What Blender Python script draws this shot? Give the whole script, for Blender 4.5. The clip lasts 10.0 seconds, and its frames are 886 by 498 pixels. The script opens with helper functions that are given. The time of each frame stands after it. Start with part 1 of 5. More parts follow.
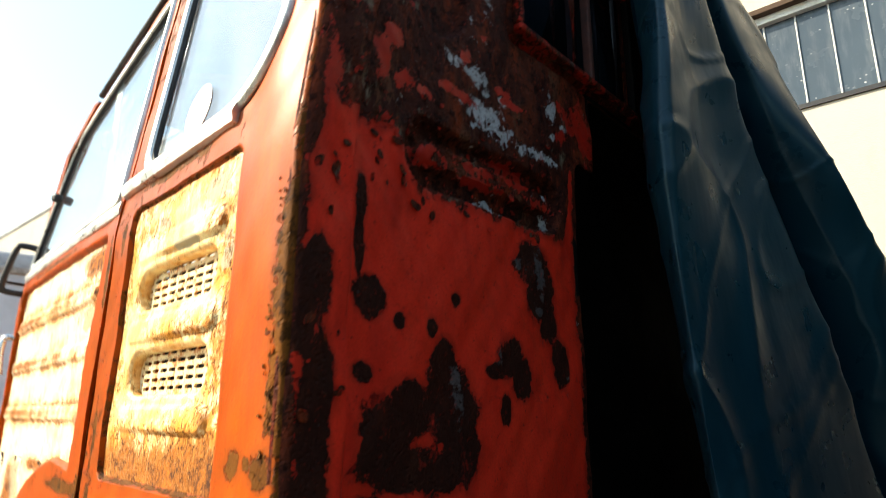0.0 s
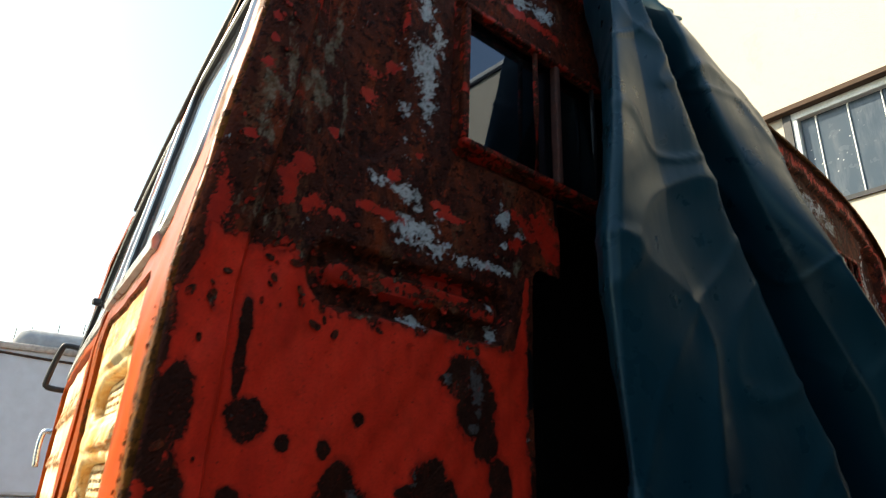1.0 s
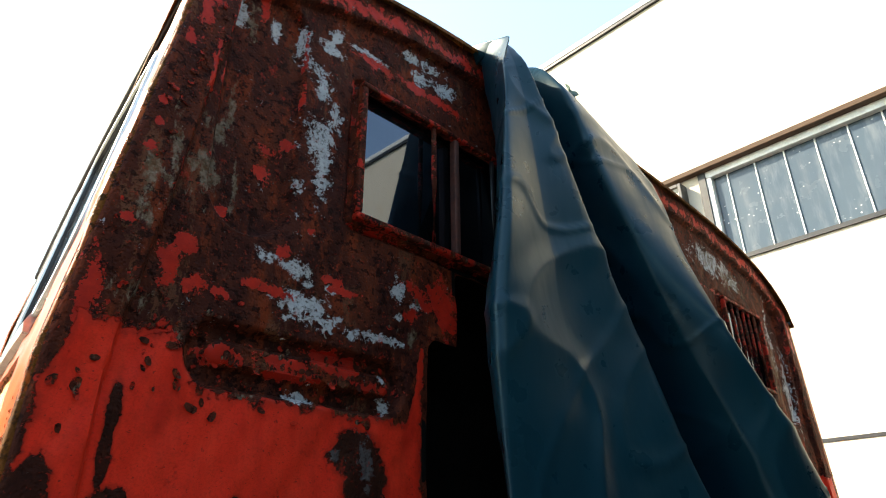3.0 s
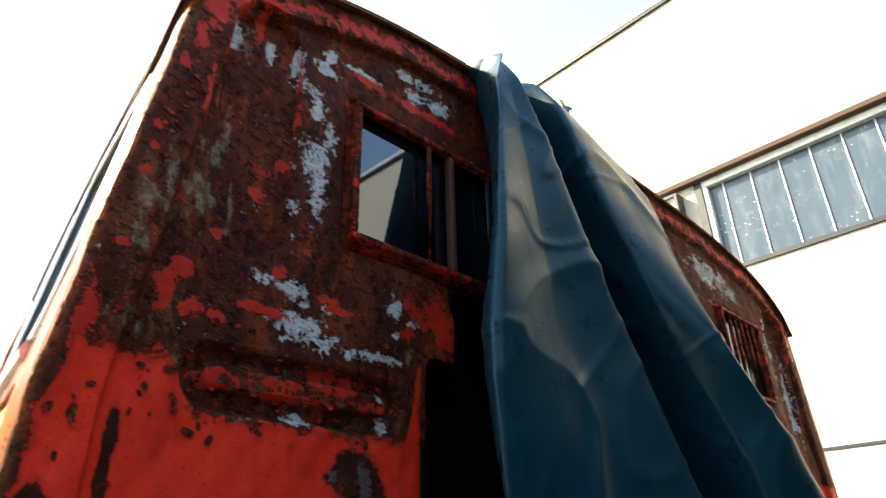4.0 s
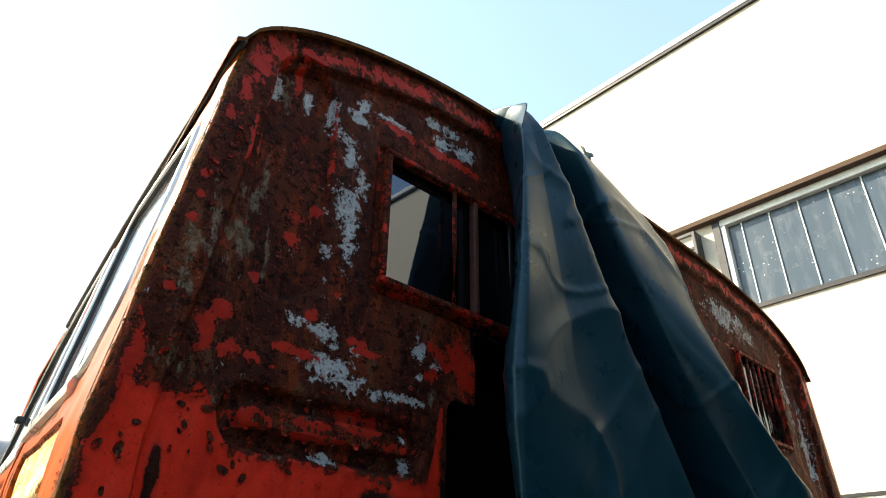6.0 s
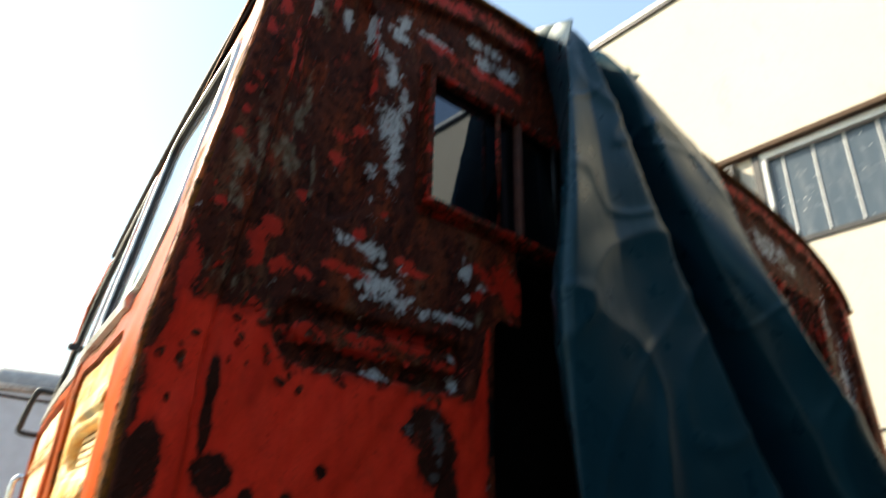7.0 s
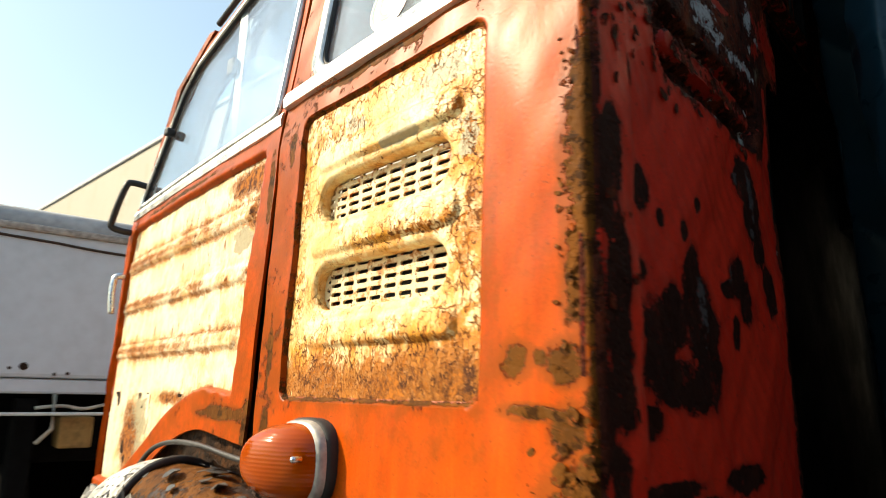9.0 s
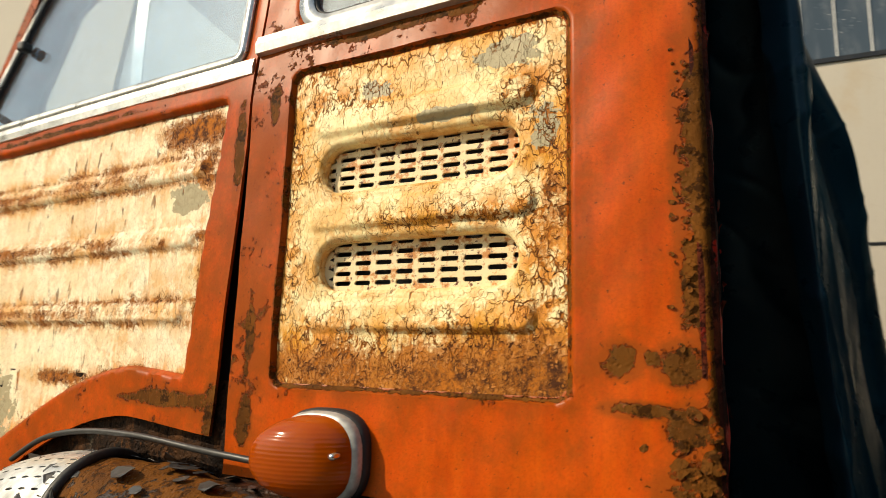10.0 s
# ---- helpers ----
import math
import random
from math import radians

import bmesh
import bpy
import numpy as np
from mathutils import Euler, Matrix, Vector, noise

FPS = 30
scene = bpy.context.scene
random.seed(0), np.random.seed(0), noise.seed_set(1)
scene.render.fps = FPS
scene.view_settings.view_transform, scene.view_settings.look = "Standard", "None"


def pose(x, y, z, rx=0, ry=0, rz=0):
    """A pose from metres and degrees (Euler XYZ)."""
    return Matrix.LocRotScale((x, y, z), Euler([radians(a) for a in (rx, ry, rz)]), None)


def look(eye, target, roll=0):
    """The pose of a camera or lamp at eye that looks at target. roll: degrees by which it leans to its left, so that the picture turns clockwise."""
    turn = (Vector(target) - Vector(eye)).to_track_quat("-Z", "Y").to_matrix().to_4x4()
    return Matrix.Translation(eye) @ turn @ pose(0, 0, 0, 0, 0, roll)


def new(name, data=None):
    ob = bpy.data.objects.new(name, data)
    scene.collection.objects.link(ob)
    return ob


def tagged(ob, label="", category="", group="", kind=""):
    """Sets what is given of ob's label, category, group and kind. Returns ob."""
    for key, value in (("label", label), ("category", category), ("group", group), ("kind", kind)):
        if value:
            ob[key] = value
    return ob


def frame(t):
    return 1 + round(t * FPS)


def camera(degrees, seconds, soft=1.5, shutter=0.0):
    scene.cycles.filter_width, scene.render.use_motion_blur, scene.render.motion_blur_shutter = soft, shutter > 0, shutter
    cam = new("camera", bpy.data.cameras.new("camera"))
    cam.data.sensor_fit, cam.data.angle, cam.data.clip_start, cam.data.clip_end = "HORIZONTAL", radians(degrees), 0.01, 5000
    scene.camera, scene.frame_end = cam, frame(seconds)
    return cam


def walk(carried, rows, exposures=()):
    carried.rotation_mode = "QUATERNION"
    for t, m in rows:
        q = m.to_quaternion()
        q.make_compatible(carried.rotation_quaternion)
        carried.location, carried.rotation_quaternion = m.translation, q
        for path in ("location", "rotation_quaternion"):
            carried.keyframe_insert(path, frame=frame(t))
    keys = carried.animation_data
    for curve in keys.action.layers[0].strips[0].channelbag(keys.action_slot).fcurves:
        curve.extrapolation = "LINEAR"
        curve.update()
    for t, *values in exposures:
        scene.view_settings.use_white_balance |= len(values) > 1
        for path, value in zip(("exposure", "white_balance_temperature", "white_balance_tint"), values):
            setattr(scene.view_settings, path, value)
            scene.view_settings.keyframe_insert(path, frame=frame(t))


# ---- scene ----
cam = camera(68.9, 10.0, soft=0.45, shutter=0.5)
PATH = [
    (0, (-0.301, -0.409, 1.528), (1.182, 0.842, 2.012), -0.3),
    (0.5, (-0.244, -0.504, 1.541), (1.088, 0.857, 2.148), -1.9),
    (1, (-0.162, -0.571, 1.566), (1.035, 0.86, 2.288), 2.1),
    (1.5, (-0.149, -0.606, 1.577), (1.071, 0.781, 2.353), -0.4),
    (2, (-0.145, -0.616, 1.586), (1.092, 0.717, 2.418), -0.1),
    (2.5, (-0.139, -0.631, 1.588), (1.118, 0.672, 2.438), 0.3),
    (3.8, (-0.124, -0.65, 1.591), (1.174, 0.589, 2.474), -1.8),
    (4, (-0.133, -0.65, 1.595), (1.138, 0.609, 2.491), -1.4),
    (4.5, (-0.155, -0.649, 1.601), (1.05, 0.653, 2.523), -1.1),
    (5, (-0.161, -0.667, 1.601), (1.069, 0.62, 2.514), 0.2),
    (5.5, (-0.171, -0.67, 1.608), (1.046, 0.597, 2.564), 0.3),
    (5.7, (-0.172, -0.671, 1.607), (1.044, 0.588, 2.575), 0.6),
    (6.8, (-0.181, -0.659, 1.588), (1.035, 0.649, 2.489), 1.9),
    (7, (-0.176, -0.63, 1.58), (1.031, 0.743, 2.391), 1.5),
    (7.5, (-0.195, -0.553, 1.521), (0.929, 0.975, 2.155), 1.6),
    (8, (-0.283, -0.441, 1.467), (0.941, 1.063, 1.955), 0.3),
    (8.5, (-0.35, -0.34, 1.447), (0.982, 1.1, 1.838), 1.8),
    (9, (-0.37, -0.199, 1.463), (1.08, 1.108, 1.901), 1.1),
    (9.5, (-0.416, -0.092, 1.476), (1.238, 0.959, 1.877), 2.6),
    (10, (-0.483, 0.007, 1.49), (1.342, 0.761, 1.804), 1.2),
]
walk(cam, [(t, look(eye, target, roll)) for t, eye, target, roll in PATH],
     exposures=[(0.0, 1.08, 6700, 10), (1.0, 1.06, 6700, 10), (2.5, 1.60, 6700, 10), (4.0, 1.98, 6700, 10), (4.5, 2.06, 6700, 10), (5.0, 1.90, 6700, 10), (5.5, 1.68, 6700, 10), (6.8, 1.15, 6700, 10), (7.5, 1.08, 6800, 10), (8.0, 0.85, 6900, 10), (8.5, 0.82, 7000, 10), (9.0, 0.6, 7000, 10), (9.5, 0.22, 7000, 10), (10.0, -0.2, 7000, 12)])

# ---- light ----
world = bpy.data.worlds.new("world")
scene.world = world
world.use_nodes = True
SUN_TO = Vector((-0.50, 0.62, 0.60)).normalized()
sky = world.node_tree.nodes.new("ShaderNodeTexSky")
sky.sky_type, sky.sun_disc = "NISHITA", False
sky.sun_elevation = math.asin(SUN_TO.z)
sky.sun_rotation = math.atan2(SUN_TO.x, SUN_TO.y)
sky.air_density, sky.dust_density, sky.ozone_density = 1.5, 1.6, 1.3
world.node_tree.nodes["Background"].inputs["Strength"].default_value = 0.13
haze = world.node_tree.nodes.new("ShaderNodeVectorMath")
haze.operation = "MULTIPLY_ADD"
haze.inputs[1].default_value, haze.inputs[2].default_value = (0.92, 1.0, 0.95), (0.62, 0.72, 0.92)
world.node_tree.links.new(sky.outputs["Color"], haze.inputs[0])
world.node_tree.links.new(haze.outputs["Vector"], world.node_tree.nodes["Background"].inputs["Color"])
sun = new("sun", bpy.data.lights.new("sun", "SUN"))
sun.data.energy, sun.data.angle, sun.data.color = 4.8, radians(0.5), (1.0, 0.87, 0.66)
sun.matrix_world = look((0, 0, 20), Vector((0, 0, 20)) - SUN_TO)


# ---- material helpers ----
class Tree:
    def __init__(self, name):
        self.mat = bpy.data.materials.new(name)
        self.mat.use_nodes = True
        self.nodes, self.links = self.mat.node_tree.nodes, self.mat.node_tree.links
        self.out = self.nodes["Principled BSDF"]
        self.pos = self.nodes.new("ShaderNodeTexCoord").outputs["Object"]

    def put(self, socket, value):
        if isinstance(value, bpy.types.NodeSocket):
            self.links.new(value, socket)
        elif isinstance(value, (tuple, list)) and len(value) == 3 and len(socket.default_value) == 4:
            socket.default_value = (*value, 1.0)
        else:
            socket.default_value = value

    def set(self, **named):
        for key, value in named.items():
            self.put(self.out.inputs[key.replace("_", " ")], value)

    def scaled(self, sx, sy, sz, vec=None):
        n = self.nodes.new("ShaderNodeMapping")
        self.put(n.inputs["Vector"], vec or self.pos)
        n.inputs["Scale"].default_value = (sx, sy, sz)
        return n.outputs["Vector"]

    def noise(self, scale, detail=4.0, rough=0.55, vec=None, distort=0.0):
        n = self.nodes.new("ShaderNodeTexNoise")
        self.put(n.inputs["Vector"], vec or self.pos)
        n.inputs["Scale"].default_value, n.inputs["Detail"].default_value = scale, detail
        n.inputs["Roughness"].default_value, n.inputs["Distortion"].default_value = rough, distort
        return n.outputs["Fac"]

    def warped(self, scale, amount, vec=None):
        n = self.nodes.new("ShaderNodeTexNoise")
        self.put(n.inputs["Vector"], vec or self.pos)
        n.inputs["Scale"].default_value = scale
        m = self.nodes.new("ShaderNodeVectorMath")
        m.operation = "MULTIPLY_ADD"
        self.links.new(n.outputs["Color"], m.inputs[0])
        m.inputs[1].default_value = (amount, amount, amount)
        self.put(m.inputs[2], vec or self.pos)
        return m.outputs["Vector"]

    def cells(self, scale, vec=None, feature="DISTANCE_TO_EDGE"):
        n = self.nodes.new("ShaderNodeTexVoronoi")
        n.feature = feature
        self.put(n.inputs["Vector"], vec or self.pos)
        n.inputs["Scale"].default_value = scale
        return n.outputs["Distance"]

    def calc(self, op, a, b=0.0, c=0.0, clamp=False):
        n = self.nodes.new("ShaderNodeMath")
        n.operation, n.use_clamp = op, clamp
        for socket, value in zip(n.inputs, (a, b, c)):
            self.put(socket, value)
        return n.outputs[0]

    def step(self, value, lo, hi, a=0.0, b=1.0):
        n = self.nodes.new("ShaderNodeMapRange")
        n.interpolation_type = "SMOOTHSTEP"
        self.put(n.inputs["Value"], value)
        for key, v in (("From Min", lo), ("From Max", hi), ("To Min", a), ("To Max", b)):
            n.inputs[key].default_value = v
        return n.outputs["Result"]

    def mix(self, fac, a, b, blend="MIX"):
        n = self.nodes.new("ShaderNodeMix")
        n.data_type, n.blend_type = "RGBA", blend
        self.put(n.inputs["Factor"], fac)
        for key, v in ((6, a), (7, b)):
            self.put(n.inputs[key], v)
        return n.outputs[2]

    def field(self, name):
        n = self.nodes.new("ShaderNodeAttribute")
        n.attribute_name = name
        return n.outputs["Fac"]

    def random(self):
        return self.nodes.new("ShaderNodeObjectInfo").outputs["Random"]

    def bump(self, height, strength, distance, base=None):
        n = self.nodes.new("ShaderNodeBump")
        self.put(n.inputs["Height"], height)
        n.inputs["Strength"].default_value, n.inputs["Distance"].default_value = strength, distance
        if base is not None:
            self.links.new(base, n.inputs["Normal"])
        return n.outputs["Normal"]


RED_RUST = ((0.038, 0.010, 0.007), (0.092, 0.021, 0.010), (0.27, 0.045, 0.013), (0.14, 0.054, 0.026))
BROWN_RUST = ((0.085, 0.030, 0.005), (0.150, 0.054, 0.008), (0.23, 0.076, 0.011), (0.14, 0.056, 0.012))
DARK_RUST = ((0.012, 0.007, 0.005), (0.055, 0.026, 0.012), (0.15, 0.060, 0.020), (0.07, 0.060, 0.045))


def centred(t, value, gain):
    return t.calc("MULTIPLY", t.calc("SUBTRACT", value, 0.5), gain)


def rust_colour(t, tones):
    big, fine = t.noise(15, 6, 0.62, t.scaled(1.3, 1.3, 0.7)), t.noise(150, 6, 0.72)
    c = t.mix(t.step(big, 0.34, 0.66), tones[0], tones[1])
    blush = t.calc("MULTIPLY", t.step(t.noise(20, 7, 0.7, t.scaled(1.6, 1.6, 0.55)), 0.50, 0.66), 0.55)
    c = t.mix(blush, c, tones[2])
    scale = t.calc("ADD", t.noise(8, 5, 0.65, t.scaled(3.0, 3.0, 0.8)), t.calc("MULTIPLY", centred(t, t.noise(70, 6, 0.75), 1.0), 0.55))
    c = t.mix(t.step(scale, 0.585, 0.64, 0.0, 0.75), c, tones[3])
    c = t.mix(t.step(fine, 0.57, 0.66, 0.0, 0.55), c, tones[2])
    return t.mix(t.step(t.noise(70, 6, 0.72), 0.52, 0.58, 0.0, 0.85), c, tuple(0.30 * v for v in tones[0]))


def old_paint(name, paint, faded, streak=0.5, flecks=0.9, tones=RED_RUST, grime=0.8, grime_colour=(0.13, 0.045, 0.014), rough_metal=1.0, metal_gloss=0.15, coat_gloss=0.16, lichen=False, film_from=0.16):
    """Paint over rusting sheet steel: 'loss' > 0 has lost its paint, 'primer' > 0 shows white undercoat, 'kept' > 0 keeps paint amid the rust."""
    t = Tree(name)
    coarse, mid, fine = t.noise(24, 6, 0.62), t.noise(75, 6, 0.66), t.noise(260, 4, 0.6)
    edge = t.calc("ADD", centred(t, coarse, 2.2), t.calc("ADD", centred(t, mid, 2.1), centred(t, fine, 1.0)))
    loss = t.calc("ADD", t.field("loss"), edge)
    other = t.calc("ADD", t.calc("ADD", centred(t, t.noise(58, 8, 0.74, t.scaled(1, 1, 0.8)), 4.0), centred(t, t.noise(21, 4, 0.6, t.scaled(1.2, 1.2, 0.8)), 2.2)), centred(t, fine, 1.3))
    small = t.calc("MULTIPLY", t.step(t.noise(150, 5, 0.68), 0.60, 0.63), t.step(coarse, 0.42, 0.60))
    kept = t.calc("MAXIMUM", t.step(t.calc("ADD", t.field("kept"), other), 0.0, 0.05), t.calc("MULTIPLY", flecks, t.calc("MAXIMUM", t.step(other, 0.62, 0.67), small)))
    bare = t.calc("MULTIPLY", t.step(loss, -0.02, 0.03), t.calc("SUBTRACT", 1.0, kept))
    grains = t.calc("ADD", centred(t, t.noise(80, 8, 0.78), 6.6), t.calc("SUBTRACT", centred(t, coarse, 2.8), 0.10))
    white = t.calc("MULTIPLY", t.step(t.calc("ADD", t.field("primer"), grains), 0.0, 0.12), t.step(t.noise(210, 5, 0.7), 0.38, 0.46, 0.25, 1.0))
    runs = t.noise(9, 6, 0.68, t.scaled(11, 11, 0.9))
    coat = t.mix(t.step(runs, 0.3, 0.75, 0.0, streak), paint, faded)
    coat = t.mix(t.step(t.noise(14, 5, 0.62, t.scaled(2, 2, 0.7)), 0.45, 0.72, 0.0, 0.6), coat, (paint[0] * 0.6, paint[1] * 0.55, paint[2] * 0.7))
    film = t.step(t.calc("ADD", t.noise(34, 8, 0.74), t.calc("MULTIPLY", t.field("loss"), 0.4)), film_from, film_from + 0.34, 0.0, grime)
    coat = t.mix(film, coat, grime_colour)
    specks = t.step(t.noise(230, 3, 0.6), 0.65, 0.72)
    coat = t.mix(t.calc("MULTIPLY", specks, 0.75), coat, tones[0])
    halo = t.calc("MULTIPLY", t.step(loss, -0.45, -0.01), t.step(mid, 0.35, 0.65, 0.10, 0.55))
    coat = t.mix(halo, coat, (paint[0] * 0.32, paint[1] * 0.45, paint[2] * 0.8))
    scuff = t.calc("MULTIPLY", t.step(t.noise(95, 6, 0.75, t.scaled(1, 1, 0.6)), 0.66, 0.70), t.step(t.noise(6, 3), 0.45, 0.65, 0.0, 0.5))
    coat = t.mix(scuff, coat, (min(paint[0] * 1.1, 0.8), paint[1] * 2.0, paint[2] * 4.0))
    grain = t.noise(420, 5, 0.75)
    coat = t.mix(t.step(grain, 0.44, 0.68, 0.0, 0.34), coat, (paint[0] * 0.45, paint[1] * 0.45, paint[2] * 0.5))
    metal = t.mix(white, rust_colour(t, tones), t.mix(t.noise(60, 5, 0.7), (0.30, 0.30, 0.32), (0.64, 0.63, 0.63)))
    if lichen:
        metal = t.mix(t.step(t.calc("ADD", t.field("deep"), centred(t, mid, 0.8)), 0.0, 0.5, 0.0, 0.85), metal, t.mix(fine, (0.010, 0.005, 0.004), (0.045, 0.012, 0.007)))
        crust = t.step(t.calc("ADD", t.field("lichen"), t.calc("ADD", centred(t, t.noise(48, 7, 0.75, t.scaled(1.5, 1.5, 0.7)), 6.0), -0.35)), 0.0, 0.5, 0.0, 0.65)
        metal = t.mix(crust, metal, t.mix(t.step(t.noise(120, 5, 0.7), 0.35, 0.65), (0.10, 0.062, 0.028), (0.27, 0.22, 0.16)))
    t.set(Base_Color=t.mix(bare, coat, metal))
    t.set(Roughness=t.mix(bare, t.mix(runs, (0.30, 0.30, 0.30), (0.46, 0.46, 0.46)), t.mix(mid, (0.42, 0.42, 0.42), (0.85, 0.85, 0.85))))
    t.set(Specular_IOR_Level=t.step(bare, 0.0, 1.0, coat_gloss, metal_gloss))
    skin = t.calc("SUBTRACT", 1.0, bare)
    lifted = t.calc("MULTIPLY", t.step(loss, -0.12, -0.01), skin)
    height = t.calc("ADD", t.calc("ADD", skin, t.calc("MULTIPLY", lifted, 1.2)), t.calc("MULTIPLY", white, 0.5))
    pits = t.step(t.cells(190, t.warped(60, 0.01), "F1"), 0.05, 0.5)
    grit = t.calc("MULTIPLY", t.calc("ADD", t.calc("ADD", fine, mid), t.calc("MULTIPLY", pits, 0.7)), t.step(bare, 0.0, 1.0, 0.05, rough_metal))
    t.set(Normal=t.bump(grit, 0.7, 0.0020, t.bump(height, 1.0, 0.0022)))
    return t.mat


def crackled_paint(name, crack_from, dashes, pale, paler, aged=1.0, flake_at=1.05):
    """Cream paint, crazed and lifting, with rust in the cracks: 'loss' says how far it has gone."""
    t = Tree(name)
    wear = t.calc("ADD", t.field("loss"), centred(t, t.noise(17, 6, 0.62), 1.9))
    skewed = t.warped(110, 0.012, t.scaled(1.0, 1.2, 0.7))
    small, large = t.cells(185, skewed), t.cells(80, t.warped(90, 0.020, t.scaled(1, 1.15, 0.75)))
    near = t.calc("MINIMUM", small, t.calc("MULTIPLY", large, 0.55))
    wide = t.calc("MULTIPLY", t.step(wear, crack_from, crack_from + 1.3, 0.0, 0.044), t.step(t.noise(85, 4, 0.6), 0.40, 0.54, 0.0, 1.0))
    crack = t.step(t.calc("SUBTRACT", wide, near), -0.012, 0.022)
    chips = t.calc("ADD", wear, centred(t, t.noise(300, 6, 0.76), 3.4))
    flaked = t.step(chips, flake_at, flake_at + 0.08)
    ticks = t.calc("MULTIPLY", t.step(t.noise(80, 3, 0.5, t.scaled(1, 1.0, 0.36)), 0.69 - 0.05 * dashes, 0.73 - 0.05 * dashes), t.step(t.noise(13, 3), 0.42, 0.58))
    gone = t.calc("MAXIMUM", t.calc("MAXIMUM", crack, flaked), t.calc("MULTIPLY", ticks, 0.9))
    runs = t.noise(10, 6, 0.68, t.scaled(13, 13, 0.8))
    cream = t.mix(t.noise(20, 5), pale, paler)
    stain = t.calc("MULTIPLY", t.step(runs, 0.52, 0.70), t.step(wear, -1.0, 0.3, 0.12, 0.7))
    cream = t.mix(stain, cream, (0.74, 0.26, 0.012))
    blot = t.calc("MULTIPLY", t.step(t.noise(42, 7, 0.72), 0.45, 0.55), t.step(wear, -0.8, 0.3, 0.20 * aged, 0.95 * aged))
    cream = t.mix(blot, cream, (0.74, 0.27, 0.016))
    wash = t.calc("MULTIPLY", t.step(t.noise(15, 7, 0.70, t.scaled(1, 1, 0.75)), 0.47, 0.60), t.step(wear, -0.9, 0.3, 0.30 * aged, 1.0 * aged))
    cream = t.mix(wash, cream, (0.78, 0.34, 0.028))
    around = t.step(t.calc("SUBTRACT", t.calc("MULTIPLY", wide, 2.2), near), -0.03, 0.08, 0.0, 0.55)
    cream = t.mix(around, cream, (0.74, 0.30, 0.03))
    cream = t.mix(t.step(chips, 0.15, 1.0, 0.0, 0.8), cream, (0.52, 0.17, 0.018))
    cream = t.mix(t.step(t.noise(330, 5, 0.75), 0.52, 0.70, 0.0, 0.24), cream, (0.66, 0.30, 0.05))
    scale = t.step(t.calc("ADD", wear, centred(t, t.noise(110, 7, 0.75), 2.6)), 0.25, 0.75, 0.0, 0.85)
    cream = t.mix(scale, cream, t.mix(t.noise(260, 4, 0.7), (0.30, 0.085, 0.008), (0.62, 0.22, 0.02)))
    patch = t.step(t.calc("ADD", t.field("primer"), centred(t, t.noise(70, 4, 0.65), 2.2)), 0.0, 0.08)
    cream = t.mix(patch, cream, t.mix(t.noise(220, 3), (0.38, 0.31, 0.18), (0.52, 0.45, 0.28)))
    rust = t.mix(t.step(t.noise(100, 6, 0.72), 0.38, 0.62), (0.070, 0.020, 0.004), (0.50, 0.155, 0.014))
    t.set(Base_Color=t.mix(gone, cream, rust))
    t.set(Roughness=t.mix(gone, (0.5, 0.5, 0.5), (0.9, 0.9, 0.9)), Specular_IOR_Level=0.3)
    lift = t.calc("MULTIPLY", t.step(near, 0.0, 0.30, 1.0, 0.0), t.step(wear, crack_from + 0.5, crack_from + 1.3))
    height = t.calc("ADD", t.calc("SUBTRACT", 1.0, gone), t.calc("MULTIPLY", lift, 0.5))
    t.set(Normal=t.bump(t.calc("ADD", t.noise(200, 5), t.noise(45, 4)), 0.30, 0.0012, t.bump(height, 1.0, 0.0017)))
    return t.mat


def plain(name, colour, rough=0.6, metal=0.0, grain=120.0, vary=0.35, relief=0.2, depth=0.002):
    t = Tree(name)
    dark = tuple(c * (1 - vary) for c in colour)
    tone = t.calc("ADD", t.calc("MULTIPLY", t.noise(grain / 8, 4), 0.6), t.calc("MULTIPLY", t.noise(grain, 4), 0.4))
    t.set(Base_Color=t.mix(t.step(tone, 0.35, 0.65), dark, colour), Metallic=metal)
    t.set(Roughness=t.step(t.noise(grain / 5, 4), 0.3, 0.7, max(rough - 0.12, 0.05), min(rough + 0.12, 1.0)))
    t.set(Normal=t.bump(t.noise(grain, 4), relief, depth))
    return t.mat


